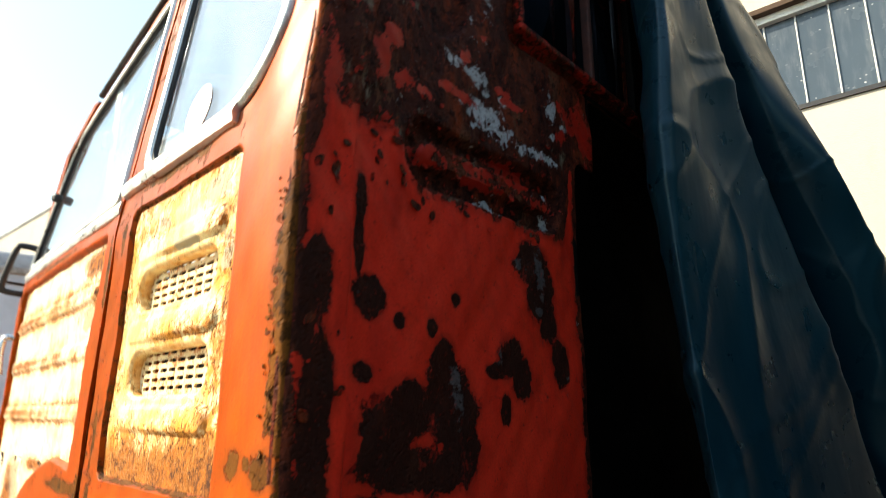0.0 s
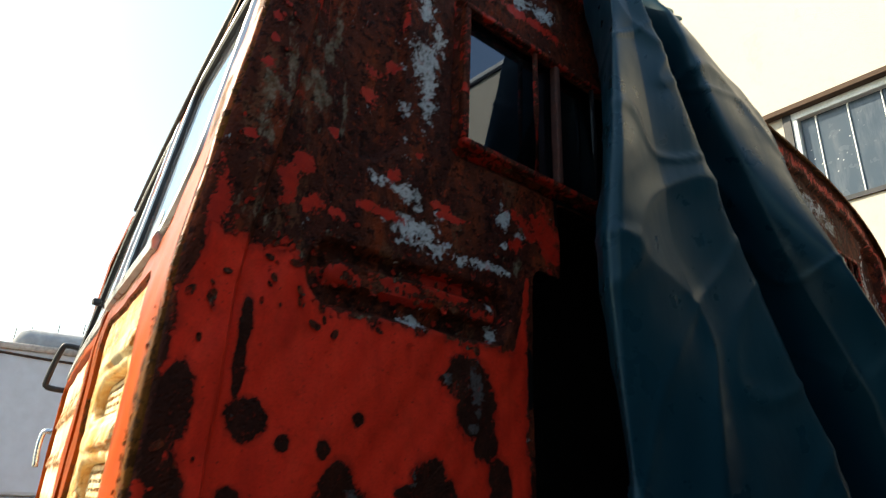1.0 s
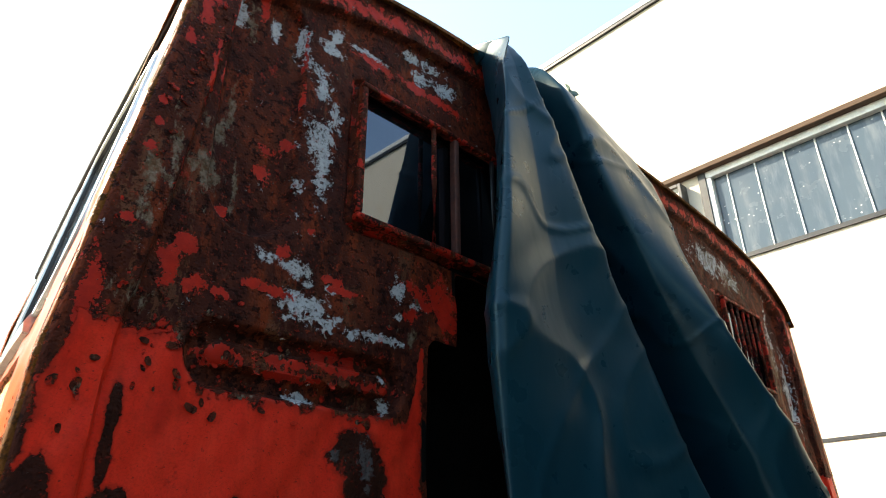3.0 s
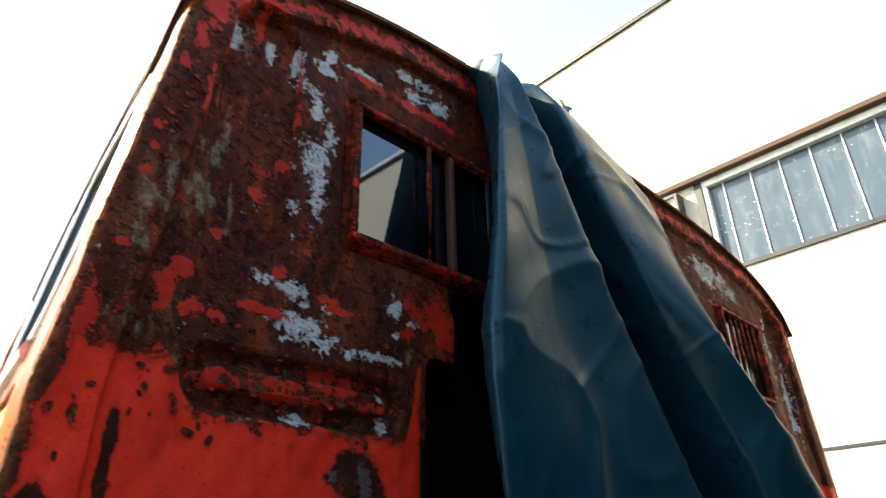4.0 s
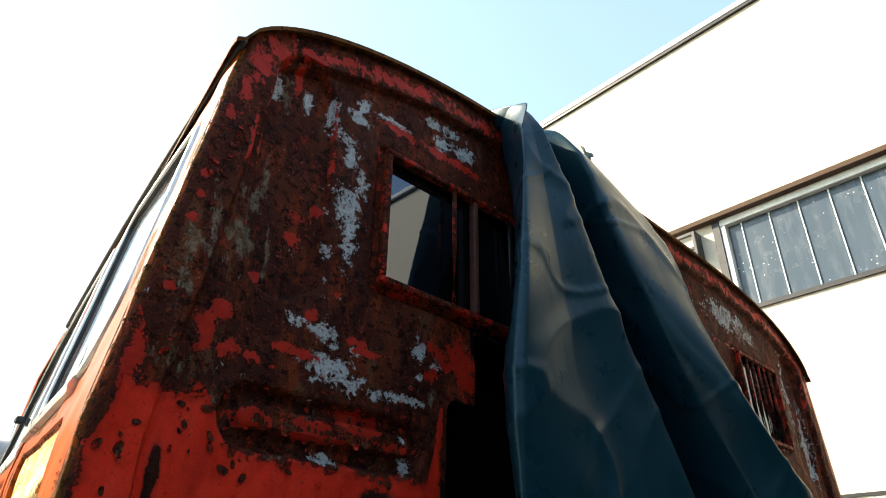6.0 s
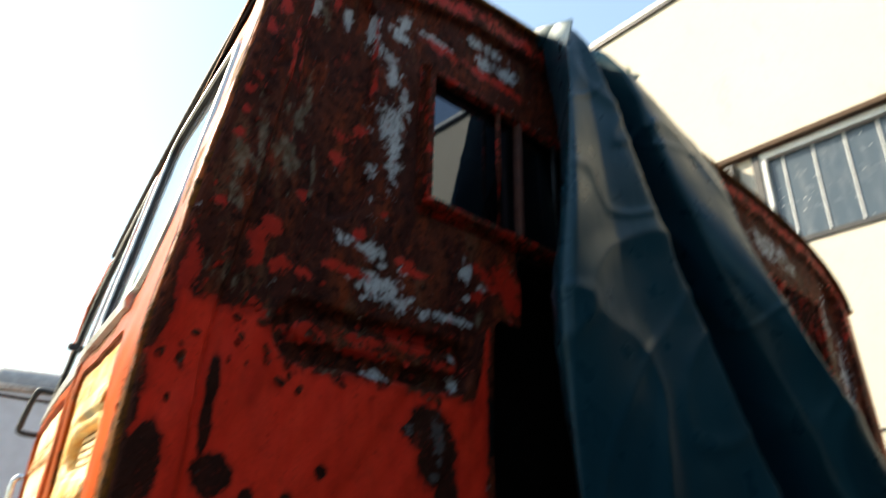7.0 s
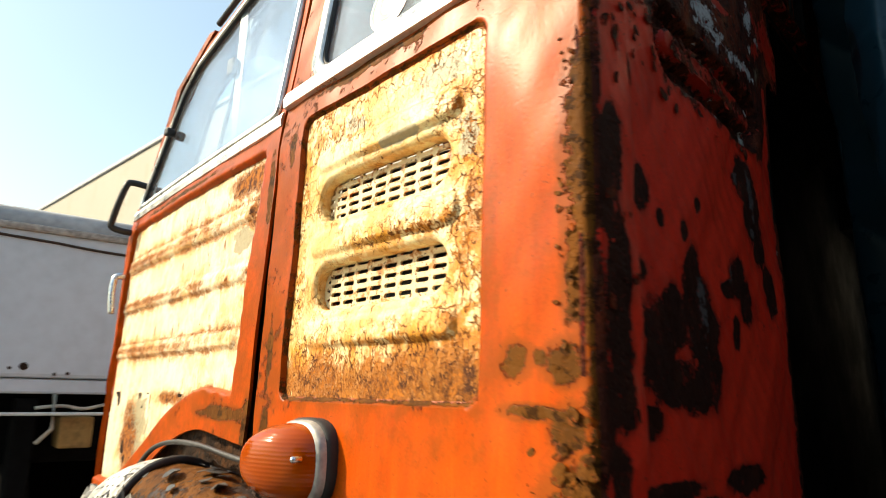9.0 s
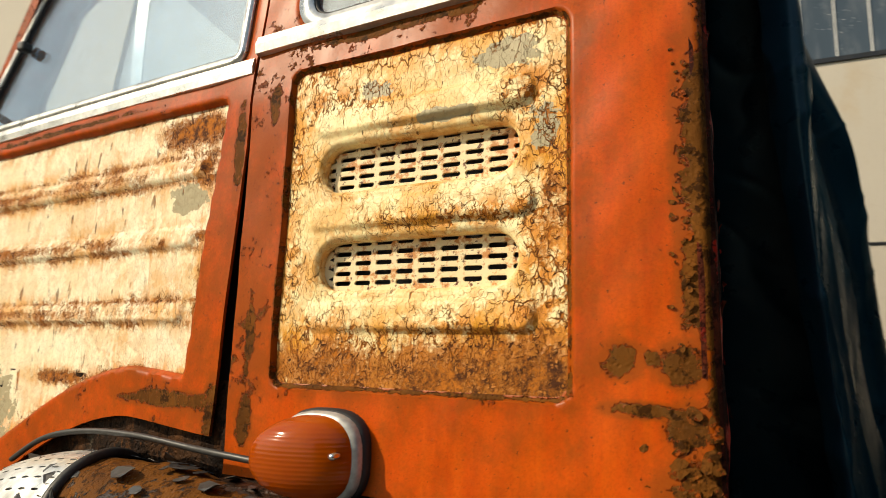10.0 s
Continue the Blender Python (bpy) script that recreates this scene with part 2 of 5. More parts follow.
def glass(name, tint, dirt=0.06, shine=1.5, shade=(0.80, 0.90, 1.0)):
    """A dusty window pane: clear, tinted, with a mirror's gloss at its surface; sky glare is coloured into its dust."""
    t = Tree(name)
    clear, gloss, glare_dust = (t.nodes.new("ShaderNodeBsdf" + k) for k in ("Transparent", "Glossy", "Diffuse"))
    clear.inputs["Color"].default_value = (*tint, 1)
    # bluish gloss colour adds blue to the sky's reflection
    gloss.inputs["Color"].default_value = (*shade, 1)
    gloss.inputs["Roughness"].default_value = 0.02
    # pale blue puts the sky's glare into the dust film
    glare_dust.inputs["Color"].default_value = (0.50, 0.58, 0.70, 1)
    slant = t.nodes.new("ShaderNodeLayerWeight")
    slant.inputs["Blend"].default_value = 0.5
    square_on = ((shine - 1) / (shine + 1)) ** 2
    fresnel = t.calc("MULTIPLY_ADD", t.calc("POWER", slant.outputs["Facing"], 5.0), 1.0 - square_on, square_on)
    a, b = t.nodes.new("ShaderNodeMixShader"), t.nodes.new("ShaderNodeMixShader")
    t.links.new(t.step(t.noise(7, 5, 0.7), 0.35, 0.8, 0.3 * dirt, 2.0 * dirt), a.inputs[0])
    t.links.new(clear.outputs[0], a.inputs[1]), t.links.new(glare_dust.outputs[0], a.inputs[2])
    t.links.new(fresnel, b.inputs[0])
    t.links.new(a.outputs[0], b.inputs[1]), t.links.new(gloss.outputs[0], b.inputs[2])
    t.links.new(b.outputs[0], t.nodes["Material Output"].inputs["Surface"])
    return t.mat


ORANGE = old_paint("orange_paint", (0.56, 0.069, 0.0012), (0.61, 0.108, 0.003), 0.6, 0.4, BROWN_RUST, 0.75, (0.24, 0.058, 0.004), 0.5, 0.06, 0.145, False, 0.05)
# the same paint as ORANGE, its look in shade put in as red
SHADE_RED = old_paint("shade_red_paint", (0.76, 0.030, 0.013), (0.80, 0.050, 0.019), 0.5, 0.30, RED_RUST, 0.40, (0.20, 0.016, 0.007), 1.0, 0.06, 0.10, True)
CREAM = crackled_paint("crazed_cream_paint", -0.72, 0.2, (0.95, 0.75, 0.32), (0.98, 0.91, 0.60), 1.0)
CREAM_DOOR = crackled_paint("worn_cream_paint", -0.20, 1.0, (0.95, 0.84, 0.52), (0.98, 0.94, 0.74), 0.55, 0.70)
def rusty_grille():
    t = Tree("rust_specked_grille")
    cream = t.mix(t.noise(40, 4), (0.72, 0.56, 0.30), (0.88, 0.78, 0.52))
    cream = t.mix(t.step(t.noise(60, 6, 0.72), 0.50, 0.60, 0.0, 0.9), cream, (0.50, 0.17, 0.014))
    t.set(Base_Color=t.mix(t.step(t.noise(150, 5, 0.7), 0.58, 0.64), cream, (0.12, 0.035, 0.006)), Roughness=0.55, Normal=t.bump(t.noise(180, 4), 0.3, 0.001))
    return t.mat


GRILLE = rusty_grille()
ALLOY = plain("weathered_alloy", (0.78, 0.78, 0.74), 0.38, 0.75, 160, 0.25, 0.15)
CHROME = plain("dull_chrome", (0.75, 0.76, 0.78), 0.22, 1.0, 200, 0.2, 0.08)
RUBBER = plain("black_rubber", (0.018, 0.018, 0.019), 0.6, 0, 140, 0.4, 0.3)
DARK_STEEL = plain("black_painted_steel", (0.02, 0.02, 0.022), 0.45, 0, 140, 0.4, 0.2)
CABIN = plain("grey_cabin_lining", (0.16, 0.16, 0.15), 0.8, 0, 60, 0.3)
CLEAR = glass("clear_window_glass", (0.86, 0.93, 0.98), 0.12, 2.15, (0.92, 0.97, 1.0))
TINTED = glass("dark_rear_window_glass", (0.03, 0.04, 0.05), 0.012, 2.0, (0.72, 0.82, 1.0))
SILL_RUST = old_paint("rusted_sill_steel", (0.10, 0.03, 0.010), (0.14, 0.05, 0.015), 0.5, 0.0, DARK_RUST, 0.8, (0.03, 0.015, 0.008), 1.0, 0.08)
GUARD = old_paint("rust_brown_mudguard_paint", (0.040, 0.036, 0.034), (0.13, 0.12, 0.115), 0.8, 0.3, BROWN_RUST, 0.6, (0.06, 0.030, 0.014), 0.8, 0.08)


# ---- mesh helpers ----
def raw_mesh(name, verts, faces, smooth=True):
    me = bpy.data.meshes.new(name)
    me.from_pydata([tuple(v) for v in verts], [], faces)
    if smooth:
        me.polygons.foreach_set("use_smooth", [True] * len(me.polygons))
    me.update()
    return me


def part(name, bm, material, parent, label="", smooth=False, kind=""):
    """Links a bmesh or a mesh as one object under a thing or a part, its coordinates in the world's."""
    me = bm
    if isinstance(bm, bmesh.types.BMesh):
        me = bpy.data.meshes.new(name)
        bmesh.ops.recalc_face_normals(bm, faces=bm.faces)
        bm.to_mesh(me)
        bm.free()
        if smooth:
            me.polygons.foreach_set("use_smooth", [True] * len(me.polygons))
    if material and not me.materials:
        me.materials.append(material)
    if material and material.name.endswith(("paint", "sill_steel")) and "loss" not in me.attributes:
        for key, value in (("loss", 0.12), ("primer", -9.0), ("kept", -9.0)):
            me.attributes.new(key, "FLOAT", "POINT").data.foreach_set("value", np.full(len(me.vertices), value, np.float32))
    ob = new(name, me)
    if parent:
        ob.parent = parent
        ob.matrix_parent_inverse = world_of(parent).inverted()
    return tagged(ob, label, kind=kind)


def world_of(ob):
    m = ob.matrix_basis
    return world_of(ob.parent) @ ob.matrix_parent_inverse @ m if ob.parent else m


def thing(name, at, label, category, group="", kind=""):
    ob = new(name)
    ob.matrix_basis = Matrix.Translation(at)
    return tagged(ob, label, category, group, kind)


def box(bm, lo, hi, bevel=0.0, m=None):
    """A box between two corners, its edges rounded."""
    lo, hi = Vector(lo), Vector(hi)
    made = bmesh.ops.create_cube(bm, size=1.0, matrix=Matrix.Translation((lo + hi) / 2) @ Matrix.Diagonal((*(hi - lo), 1)))
    verts = made["verts"]
    if bevel:
        edges = list({e for v in verts for e in v.link_edges})
        out = bmesh.ops.bevel(bm, geom=edges, offset=bevel, segments=2, affect="EDGES", profile=0.5)
        verts = list({v for f in out["faces"] for v in f.verts} | {v for v in verts if v.is_valid})
    if m is not None:
        bmesh.ops.transform(bm, matrix=m, verts=verts)
    return verts


def boxed(lo, hi, bevel=0.0, m=None):
    bm = bmesh.new()
    box(bm, lo, hi, bevel, m)
    return bm


def tube(points, radius, sides=10, closed=False):
    """A round bar swept along points."""
    pts = [Vector(p) for p in points]
    n, verts, faces = len(pts), [], []
    for i, p in enumerate(pts):
        a, b = pts[i - 1 if i or closed else 0], pts[(i + 1) % n if i < n - 1 or closed else i]
        q = (b - a).to_track_quat("Z", "Y")
        for k in range(sides):
            w = 2 * math.pi * k / sides
            verts.append(p + q @ Vector((math.cos(w) * radius, math.sin(w) * radius, 0)))
    for i in range(n if closed else n - 1):
        for k in range(sides):
            j, l = (i + 1) % n, (k + 1) % sides
            faces.append((i * sides + k, i * sides + l, j * sides + l, j * sides + k))
    if not closed:
        faces += [tuple(range(sides))[::-1], tuple((n - 1) * sides + k for k in range(sides))]
    return raw_mesh("tube", verts, faces)


def smooth_line(points, steps=8):
    """A rounded line through points."""
    pts, out = [Vector(p) for p in points], []
    for i in range(len(pts) - 1):
        p0, p1, p2, p3 = pts[max(i - 1, 0)], pts[i], pts[i + 1], pts[min(i + 2, len(pts) - 1)]
        for k in range(steps):
            s = k / steps
            out.append(0.5 * (2 * p1 + (p2 - p0) * s + (2 * p0 - 5 * p1 + 4 * p2 - p3) * s**2 + (3 * p1 - p0 - 3 * p2 + p3) * s**3))
    return out + [pts[-1]]


def ramp01(v, lo, hi):
    s = np.clip((v - lo) / (hi - lo), 0, 1)
    return s * s * (3 - 2 * s)


def sd_bar(u, v, u0, u1, vc, r):
    """Distance to a bar with round ends."""
    return np.hypot(u - np.clip(u, u0 + r, u1 - r), v - vc) - r


def sd_box(u, v, u0, u1, v0, v1, r):
    a, b = np.abs(u - (u0 + u1) / 2) - (u1 - u0) / 2 + r, np.abs(v - (v0 + v1) / 2) - (v1 - v0) / 2 + r
    return np.hypot(np.maximum(a, 0), np.maximum(b, 0)) + np.minimum(np.maximum(a, b), 0) - r


def blobs(u, v, spots):
    """Over 0 inside any of the ovals (u, v, half width, half height), to -1 away from them."""
    best = np.full(u.shape, -1.0)
    for cu, cv, ru, rv in spots:
        best = np.maximum(best, 1 - np.hypot((u - cu) / ru, (v - cv) / rv))
    return np.clip(best, -1, 1)


def sheet(name, us, vs, place, cuts=(), fields=None, back=(0, 0, 0)):
    """A sheet of metal over the plane (u, v); cuts are distances, below 0 where it is cut away; back: which way its thickness goes."""
    u, v = np.meshgrid(us, vs, indexing="ij")
    gap = 0.75 * min(np.diff(us).min(), np.diff(vs).min())
    for cut in cuts:
        e = 1e-4
        for _ in range(2):
            d = cut(u, v)
            gu, gv = (cut(u + e, v) - d) / e, (cut(u, v + e) - d) / e
            near = np.abs(d) < gap * 0.95
            size = np.maximum(gu**2 + gv**2, 0.3)
            u, v = np.where(near, u - d * gu / size, u), np.where(near, v - d * gv / size, v)
    verts = np.stack(place(u, v), -1).reshape(-1, 3)
    nu, nv = u.shape
    index = np.arange(nu * nv).reshape(nu, nv)
    quads = np.stack([index[:-1, :-1], index[1:, :-1], index[1:, 1:], index[:-1, 1:]], -1).reshape(-1, 4)
    cu, cv = u.ravel()[quads].mean(1), v.ravel()[quads].mean(1)
    keep = np.ones(len(quads), bool)
    for cut in cuts:
        keep &= cut(cu, cv) > 0
    quads = quads[keep]
    edges = np.concatenate([quads[:, [k, (k + 1) % 4]] for k in range(4)])
    keys = edges.min(1) * (nu * nv) + edges.max(1)
    _, first, count = np.unique(keys, return_index=True, return_counts=True)
    rim = edges[first[count == 1]]
    ring = np.unique(rim)
    low = {a: len(verts) + k for k, a in enumerate(ring)}
    allv = np.concatenate([verts, verts[ring] + np.array(back)])
    walls = [(b, a, low[a], low[b]) for a, b in rim] if any(back) else []
    used = np.unique(np.concatenate([quads.ravel(), np.array([low[a] for a in ring], int)]))
    remap = np.full(len(allv), -1)
    remap[used] = np.arange(len(used))
    faces = remap[quads].tolist() + [tuple(remap[list(w)]) for w in walls]
    me = raw_mesh(name, allv[used].tolist(), faces)
    if walls:
        me.set_sharp_from_angle(angle=radians(50))
    for key, fn in (fields or {}).items():
        values = fn(u, v).ravel()
        values = np.concatenate([values, values[ring]])[used]
        me.attributes.new(key, "FLOAT", "POINT").data.foreach_set("value", values.astype(np.float32))
    return me


def waves(x, y, scale, seed=0.0):
    """Gentle dents."""
    return (np.sin(x * scale + seed) * np.cos(y * scale * 0.83 + 1.7 * seed) + 0.5 * np.sin(x * scale * 2.3 - y * scale * 1.7 + seed)
            + 0.3 * np.cos(x * scale * 4.1 + y * scale * 3.3 + 2 * seed))


# ---- the truck's cab: its shape ----
def plan_x(y):
    """The side's line in plan, bending in to the front."""
    return 0.095 * y + 0.03 * y * y - 0.001


def lean(z):
    """How far the sides draw in at a height: upright below the waist, sloping above it."""
    up = z - 1.755
    return 0.02 * (z - 1.6) + 0.059 * (up + np.sqrt(up * up + 0.0002))


def side_x(y, z):
    """The cab's sunny side, which narrows to the front and leans in to the roof."""
    return plan_x(y) + lean(z)


CAB_W = 2.235


def BARE(u, v):
    return np.full(u.shape, -9.0)


def gutter_z(y):
    return 2.292 - 0.20 * np.maximum(y, 0)


def crown(x, y):
    """The roof's rise over the gutter."""
    d = np.clip(np.abs((x - CAB_W / 2) / (CAB_W / 2 - 0.073 - 0.12 * np.maximum(y, 0))), 0, 1)
    return 0.195 * np.power(np.clip(1 - d**3.4, 0, 1), 0.62) * (1 - 0.25 * np.clip(y, 0, 1))


truck = thing("old_truck", (1.1, 0.5, 0.0), "rusty orange-red and cream old lorry cab, peeling paint, parked", "truck")

# rear wall
# places on the rear wall: across, height, half width, half height
HOLES = [(0.025, 1.632, 0.017, 0.040), (0.029, 1.55, 0.018, 0.042), (0.027, 1.503, 0.018, 0.034), (0.026, 1.465, 0.017, 0.03), (0.098, 1.629, 0.022, 0.021),
         (0.09, 1.561, 0.013, 0.010), (0.137, 1.61, 0.008, 0.008), (0.181, 1.608, 0.008, 0.011), (0.22, 1.64, 0.008, 0.008),
         (0.319, 1.585, 0.027, 0.026), (0.341, 1.562, 0.022, 0.026), (0.31, 1.527, 0.011, 0.018), (0.291, 1.57, 0.018, 0.009), (0.377, 1.703, 0.04, 0.03),
         (0.389, 1.668, 0.035, 0.038), (0.406, 1.63, 0.02, 0.022), (0.43, 1.585, 0.02, 0.03)]
LOW_RUST = [(0.108, 1.502, 0.026, 0.038), (0.128, 1.51, 0.034, 0.031), (0.149, 1.528, 0.038, 0.03), (0.203, 1.575, 0.021, 0.026), (0.213, 1.53, 0.045, 0.042),
            (0.228, 1.487, 0.034, 0.034), (0.149, 1.476, 0.066, 0.022), (0.195, 1.466, 0.041, 0.018), (0.084, 1.678, 0.006, 0.034), (0.084, 1.715, 0.007, 0.03),
            (0.016, 1.6, 0.008, 0.05), (0.019, 1.516, 0.009, 0.05), (0.096, 1.445, 0.029, 0.014), (0.129, 1.393, 0.064, 0.008), (0.303, 1.39, 0.053, 0.014),
            (0.02, 1.412, 0.012, 0.024), (0.102, 1.379, 0.015, 0.010), (0.198, 1.375, 0.047, 0.009)]
ISLANDS = [(0.182, 2.315, 0.013, 0.032), (0.183, 2.35, 0.033, 0.009), (0.092, 2.228, 0.012, 0.032), (0.108, 2.28, 0.02, 0.029), (0.129, 2.317, 0.021, 0.022),
           (0.08, 2.171, 0.01, 0.016), (0.064, 2.064, 0.006, 0.008), (0.063, 2.035, 0.005, 0.007), (0.061, 2.002, 0.008, 0.01), (0.115, 2.153, 0.005, 0.052),
           (0.212, 2.076, 0.021, 0.013), (0.207, 2.043, 0.015, 0.017), (0.241, 2.099, 0.012, 0.009), (0.134, 2.031, 0.006, 0.005), (0.161, 1.963, 0.011, 0.013),
           (0.246, 1.938, 0.015, 0.014), (0.284, 1.979, 0.009, 0.006), (0.053, 1.907, 0.010, 0.008), (0.126, 1.906, 0.015, 0.013), (0.106, 1.879, 0.016, 0.024)]
WAIST_ISLANDS = [(0.144, 1.862, 0.018, 0.017), (0.173, 1.858, 0.016, 0.010), (0.24, 1.882, 0.04, 0.009), (0.515, 1.935, 0.056, 0.045), (0.462, 1.907, 0.028, 0.014),
                 (0.034, 1.83, 0.010, 0.05), (0.496, 2.319, 0.085, 0.012), (0.376, 2.317, 0.048, 0.010), (0.316, 1.919, 0.019, 0.006), (0.336, 1.908, 0.03, 0.006),
                 (0.191, 1.789, 0.035, 0.011), (0.258, 1.797, 0.047, 0.010), (0.343, 1.805, 0.055, 0.011), (0.402, 1.792, 0.05, 0.010), (0.324, 1.82, 0.053, 0.008), (0.276, 1.783, 0.048, 0.007)]
UPPER_WHITE = [(0.298, 2.326, 0.012, 0.017), (0.292, 2.297, 0.020, 0.011), (0.267, 2.244, 0.018, 0.012), (0.283, 2.205, 0.014, 0.026), (0.303, 2.18, 0.013, 0.025),
               (0.283, 2.118, 0.024, 0.032), (0.292, 2.074, 0.015, 0.038), (0.257, 2.037, 0.008, 0.012), (0.454, 2.377, 0.027, 0.012), (0.499, 2.385, 0.027, 0.011),
               (0.468, 2.345, 0.022, 0.013), (0.533, 2.352, 0.03, 0.014), (0.345, 2.328, 0.020, 0.008), (0.379, 2.324, 0.014, 0.006), (0.149, 2.276, 0.010, 0.022),
               (0.202, 2.277, 0.007, 0.020), (0.247, 2.283, 0.008, 0.024), (1.62, 2.35, 0.12, 0.03), (1.77, 2.33, 0.03, 0.02), (2.0, 2.2, 0.03, 0.09), (2.08, 2.05, 0.02, 0.1)]
WAIST_WHITE = [(0.222, 1.924, 0.014, 0.010), (0.266, 1.917, 0.028, 0.011), (0.285, 1.904, 0.008, 0.008), (0.279, 1.874, 0.03, 0.020), (0.323, 1.857, 0.018, 0.013),
               (0.359, 1.853, 0.020, 0.008), (0.39, 1.856, 0.018, 0.007), (0.424, 1.859, 0.023, 0.006), (0.321, 1.907, 0.012, 0.005), (0.288, 1.759, 0.017, 0.007),
               (0.423, 1.765, 0.012, 0.013), (0.416, 1.806, 0.008, 0.008), (0.433, 1.929, 0.011, 0.017), (0.464, 1.919, 0.014, 0.007), (0.437, 1.897, 0.008, 0.008),
               (0.392, 1.694, 0.010, 0.027), (0.224, 1.546, 0.008, 0.024), (0.296, 1.584, 0.005, 0.011), (0.343, 1.699, 0.005, 0.006), (0.385, 1.646, 0.007, 0.006)]
LICHEN = [(0.13, 2.011, 0.032, 0.05), (0.139, 2.075, 0.02, 0.036), (0.073, 1.965, 0.019, 0.042), (0.071, 1.928, 0.017, 0.024), (0.156, 2.101, 0.008, 0.055),
          (0.071, 1.834, 0.024, 0.018), (0.174, 2.004, 0.007, 0.042), (0.125, 1.798, 0.015, 0.010), (0.215, 1.748, 0.014, 0.012), (0.462, 1.871, 0.024, 0.015),
          (0.473, 1.925, 0.017, 0.014), (0.163, 2.274, 0.015, 0.042), (0.087, 2.025, 0.009, 0.065), (1.98, 2.1, 0.05, 0.20), (1.75, 2.33, 0.12, 0.05), (1.6, 2.36, 0.1, 0.04)]


def rear_loss(x, z):
    near = np.where(x < 1.12, x, CAB_W - x)
    line = 1.802 - 0.052 * ramp01(near, 0.125, 0.165) + 0.13 * ramp01(near, 0.455, 0.49)
    up = np.clip((z - line) / 0.014, -1, 1) * 0.75
    edge = np.clip((0.015 + 0.007 * waves(near, z, 46, 0.7) - near + rear_edge(z)) / 0.012, -1, 0.6)
    seam = np.clip(0.9 - np.abs(np.maximum(0.494 - near, z - 1.878)) / 0.012, -1, 1)
    return np.maximum(np.maximum(np.maximum(up, edge), seam), np.clip(np.maximum(blobs(x, z, HOLES), blobs(x, z, LOW_RUST)) * 2.2 - 0.15, -1, 1))


def rear_kept(x, z):
    n = np.minimum(x, CAB_W - x)
    inset = np.minimum(n - rear_edge(z), (rear_top(x) - z) * 0.9)
    window = 0.10 - np.abs(sd_box(n, z, 0.338, 0.714, 2.012, 2.262, 0.012)) / 0.012
    oval = 0.15 - np.abs(sd_bar(z, n, 1.943, 2.343, 0.192, 0.058)) / 0.006 - 6.0 * np.maximum(2.16 - z, 0)
    groove = 0.0 - np.abs(n - rear_edge(z) - 0.062) / 0.007 - 3.0 * np.maximum(1.98 - z, 0)
    rim = np.where(inset > 0.012, 0.22 - np.abs(inset - 0.032) / 0.030, -1.0) - 9.0 * np.maximum(2.22 - z, 0)
    islands = np.maximum(blobs(x, z, ISLANDS), blobs(x, z, WAIST_ISLANDS)) * 1.0 - 0.22
    return np.clip(np.maximum.reduce([window, oval, groove, rim, islands]), -1.0, 0.8)


def rear_white(x, z):
    return np.maximum(blobs(x, z, UPPER_WHITE), blobs(x, z, WAIST_WHITE))


def rear_top(x):
    return gutter_z(0.0) + crown(x, 0.0)


def rear_edge(z):
    """How far the rear wall's edges draw in at a height."""
    return lean(z)


WINDOW_HOLES = [(0.352, 0.70, 2.026, 2.248), (CAB_W - 0.60, CAB_W - 0.352, 2.02, 2.242)]


def rear_place(u, v):
    """u: across, 0 to the cab's width; v: height, stretched under the roof's curve."""
    z = v
    x = u
    d = np.zeros_like(u)
    n = np.where(u < CAB_W / 2, u, CAB_W - u)
    d += 0.014 * ramp01(-sd_bar(z, n, 1.943, 2.343, 0.192, 0.058), -0.002, 0.007)
    d += 0.014 * ramp01(-sd_bar(n, z, 0.140, 0.452, 1.791, 0.038), -0.002, 0.007)
    d -= 0.012 * ramp01(-sd_bar(n, z, 0.165, 0.43, 1.794, 0.016), -0.002, 0.006)
    d += 0.014 * ramp01(n - rear_edge(z), 0.060, 0.068) * ramp01(rear_top(u) - z, 0.055, 0.064)
    wide = np.where(u < CAB_W / 2, 0.714, 0.62)
    d += 0.008 * ramp01(-sd_box(n, z, 0.336, wide, 2.006, 2.268, 0.012), -0.004, 0.004) - 0.012 * ramp01(-sd_box(n, z, 0.344, wide - 0.008, 2.016, 2.258, 0.01), -0.003, 0.004)
    d += (0.0022 * waves(u, z, 17, 0.4) + 0.0008 * waves(u, z, 61, 2.0)) * ramp01(n - rear_edge(z), 0.004, 0.04)
    round_in = 0.010 * (1 - ramp01(n - rear_edge(z), 0.0, 0.010)) ** 2
    return x, d + round_in, z


def rear_cut(u, v):
    """Outside the wall's outline."""
    n = np.where(u < CAB_W / 2, u, CAB_W - u)
    return np.minimum(n - rear_edge(v), (rear_top(u) - v) * 0.8)


# openings for the black that stands for shade beside the tarpaulin
RECESS = (0.494, CAB_W - 0.494, 0.90, 1.878)
UPPER_RECESS = (0.556, 1.45, 1.80, 2.000)
us = np.concatenate([np.arange(0.0, 0.70, 0.0035), np.arange(0.70, CAB_W + 0.006, 0.0075)])
vs = np.arange(1.28, 2.497, 0.0035)
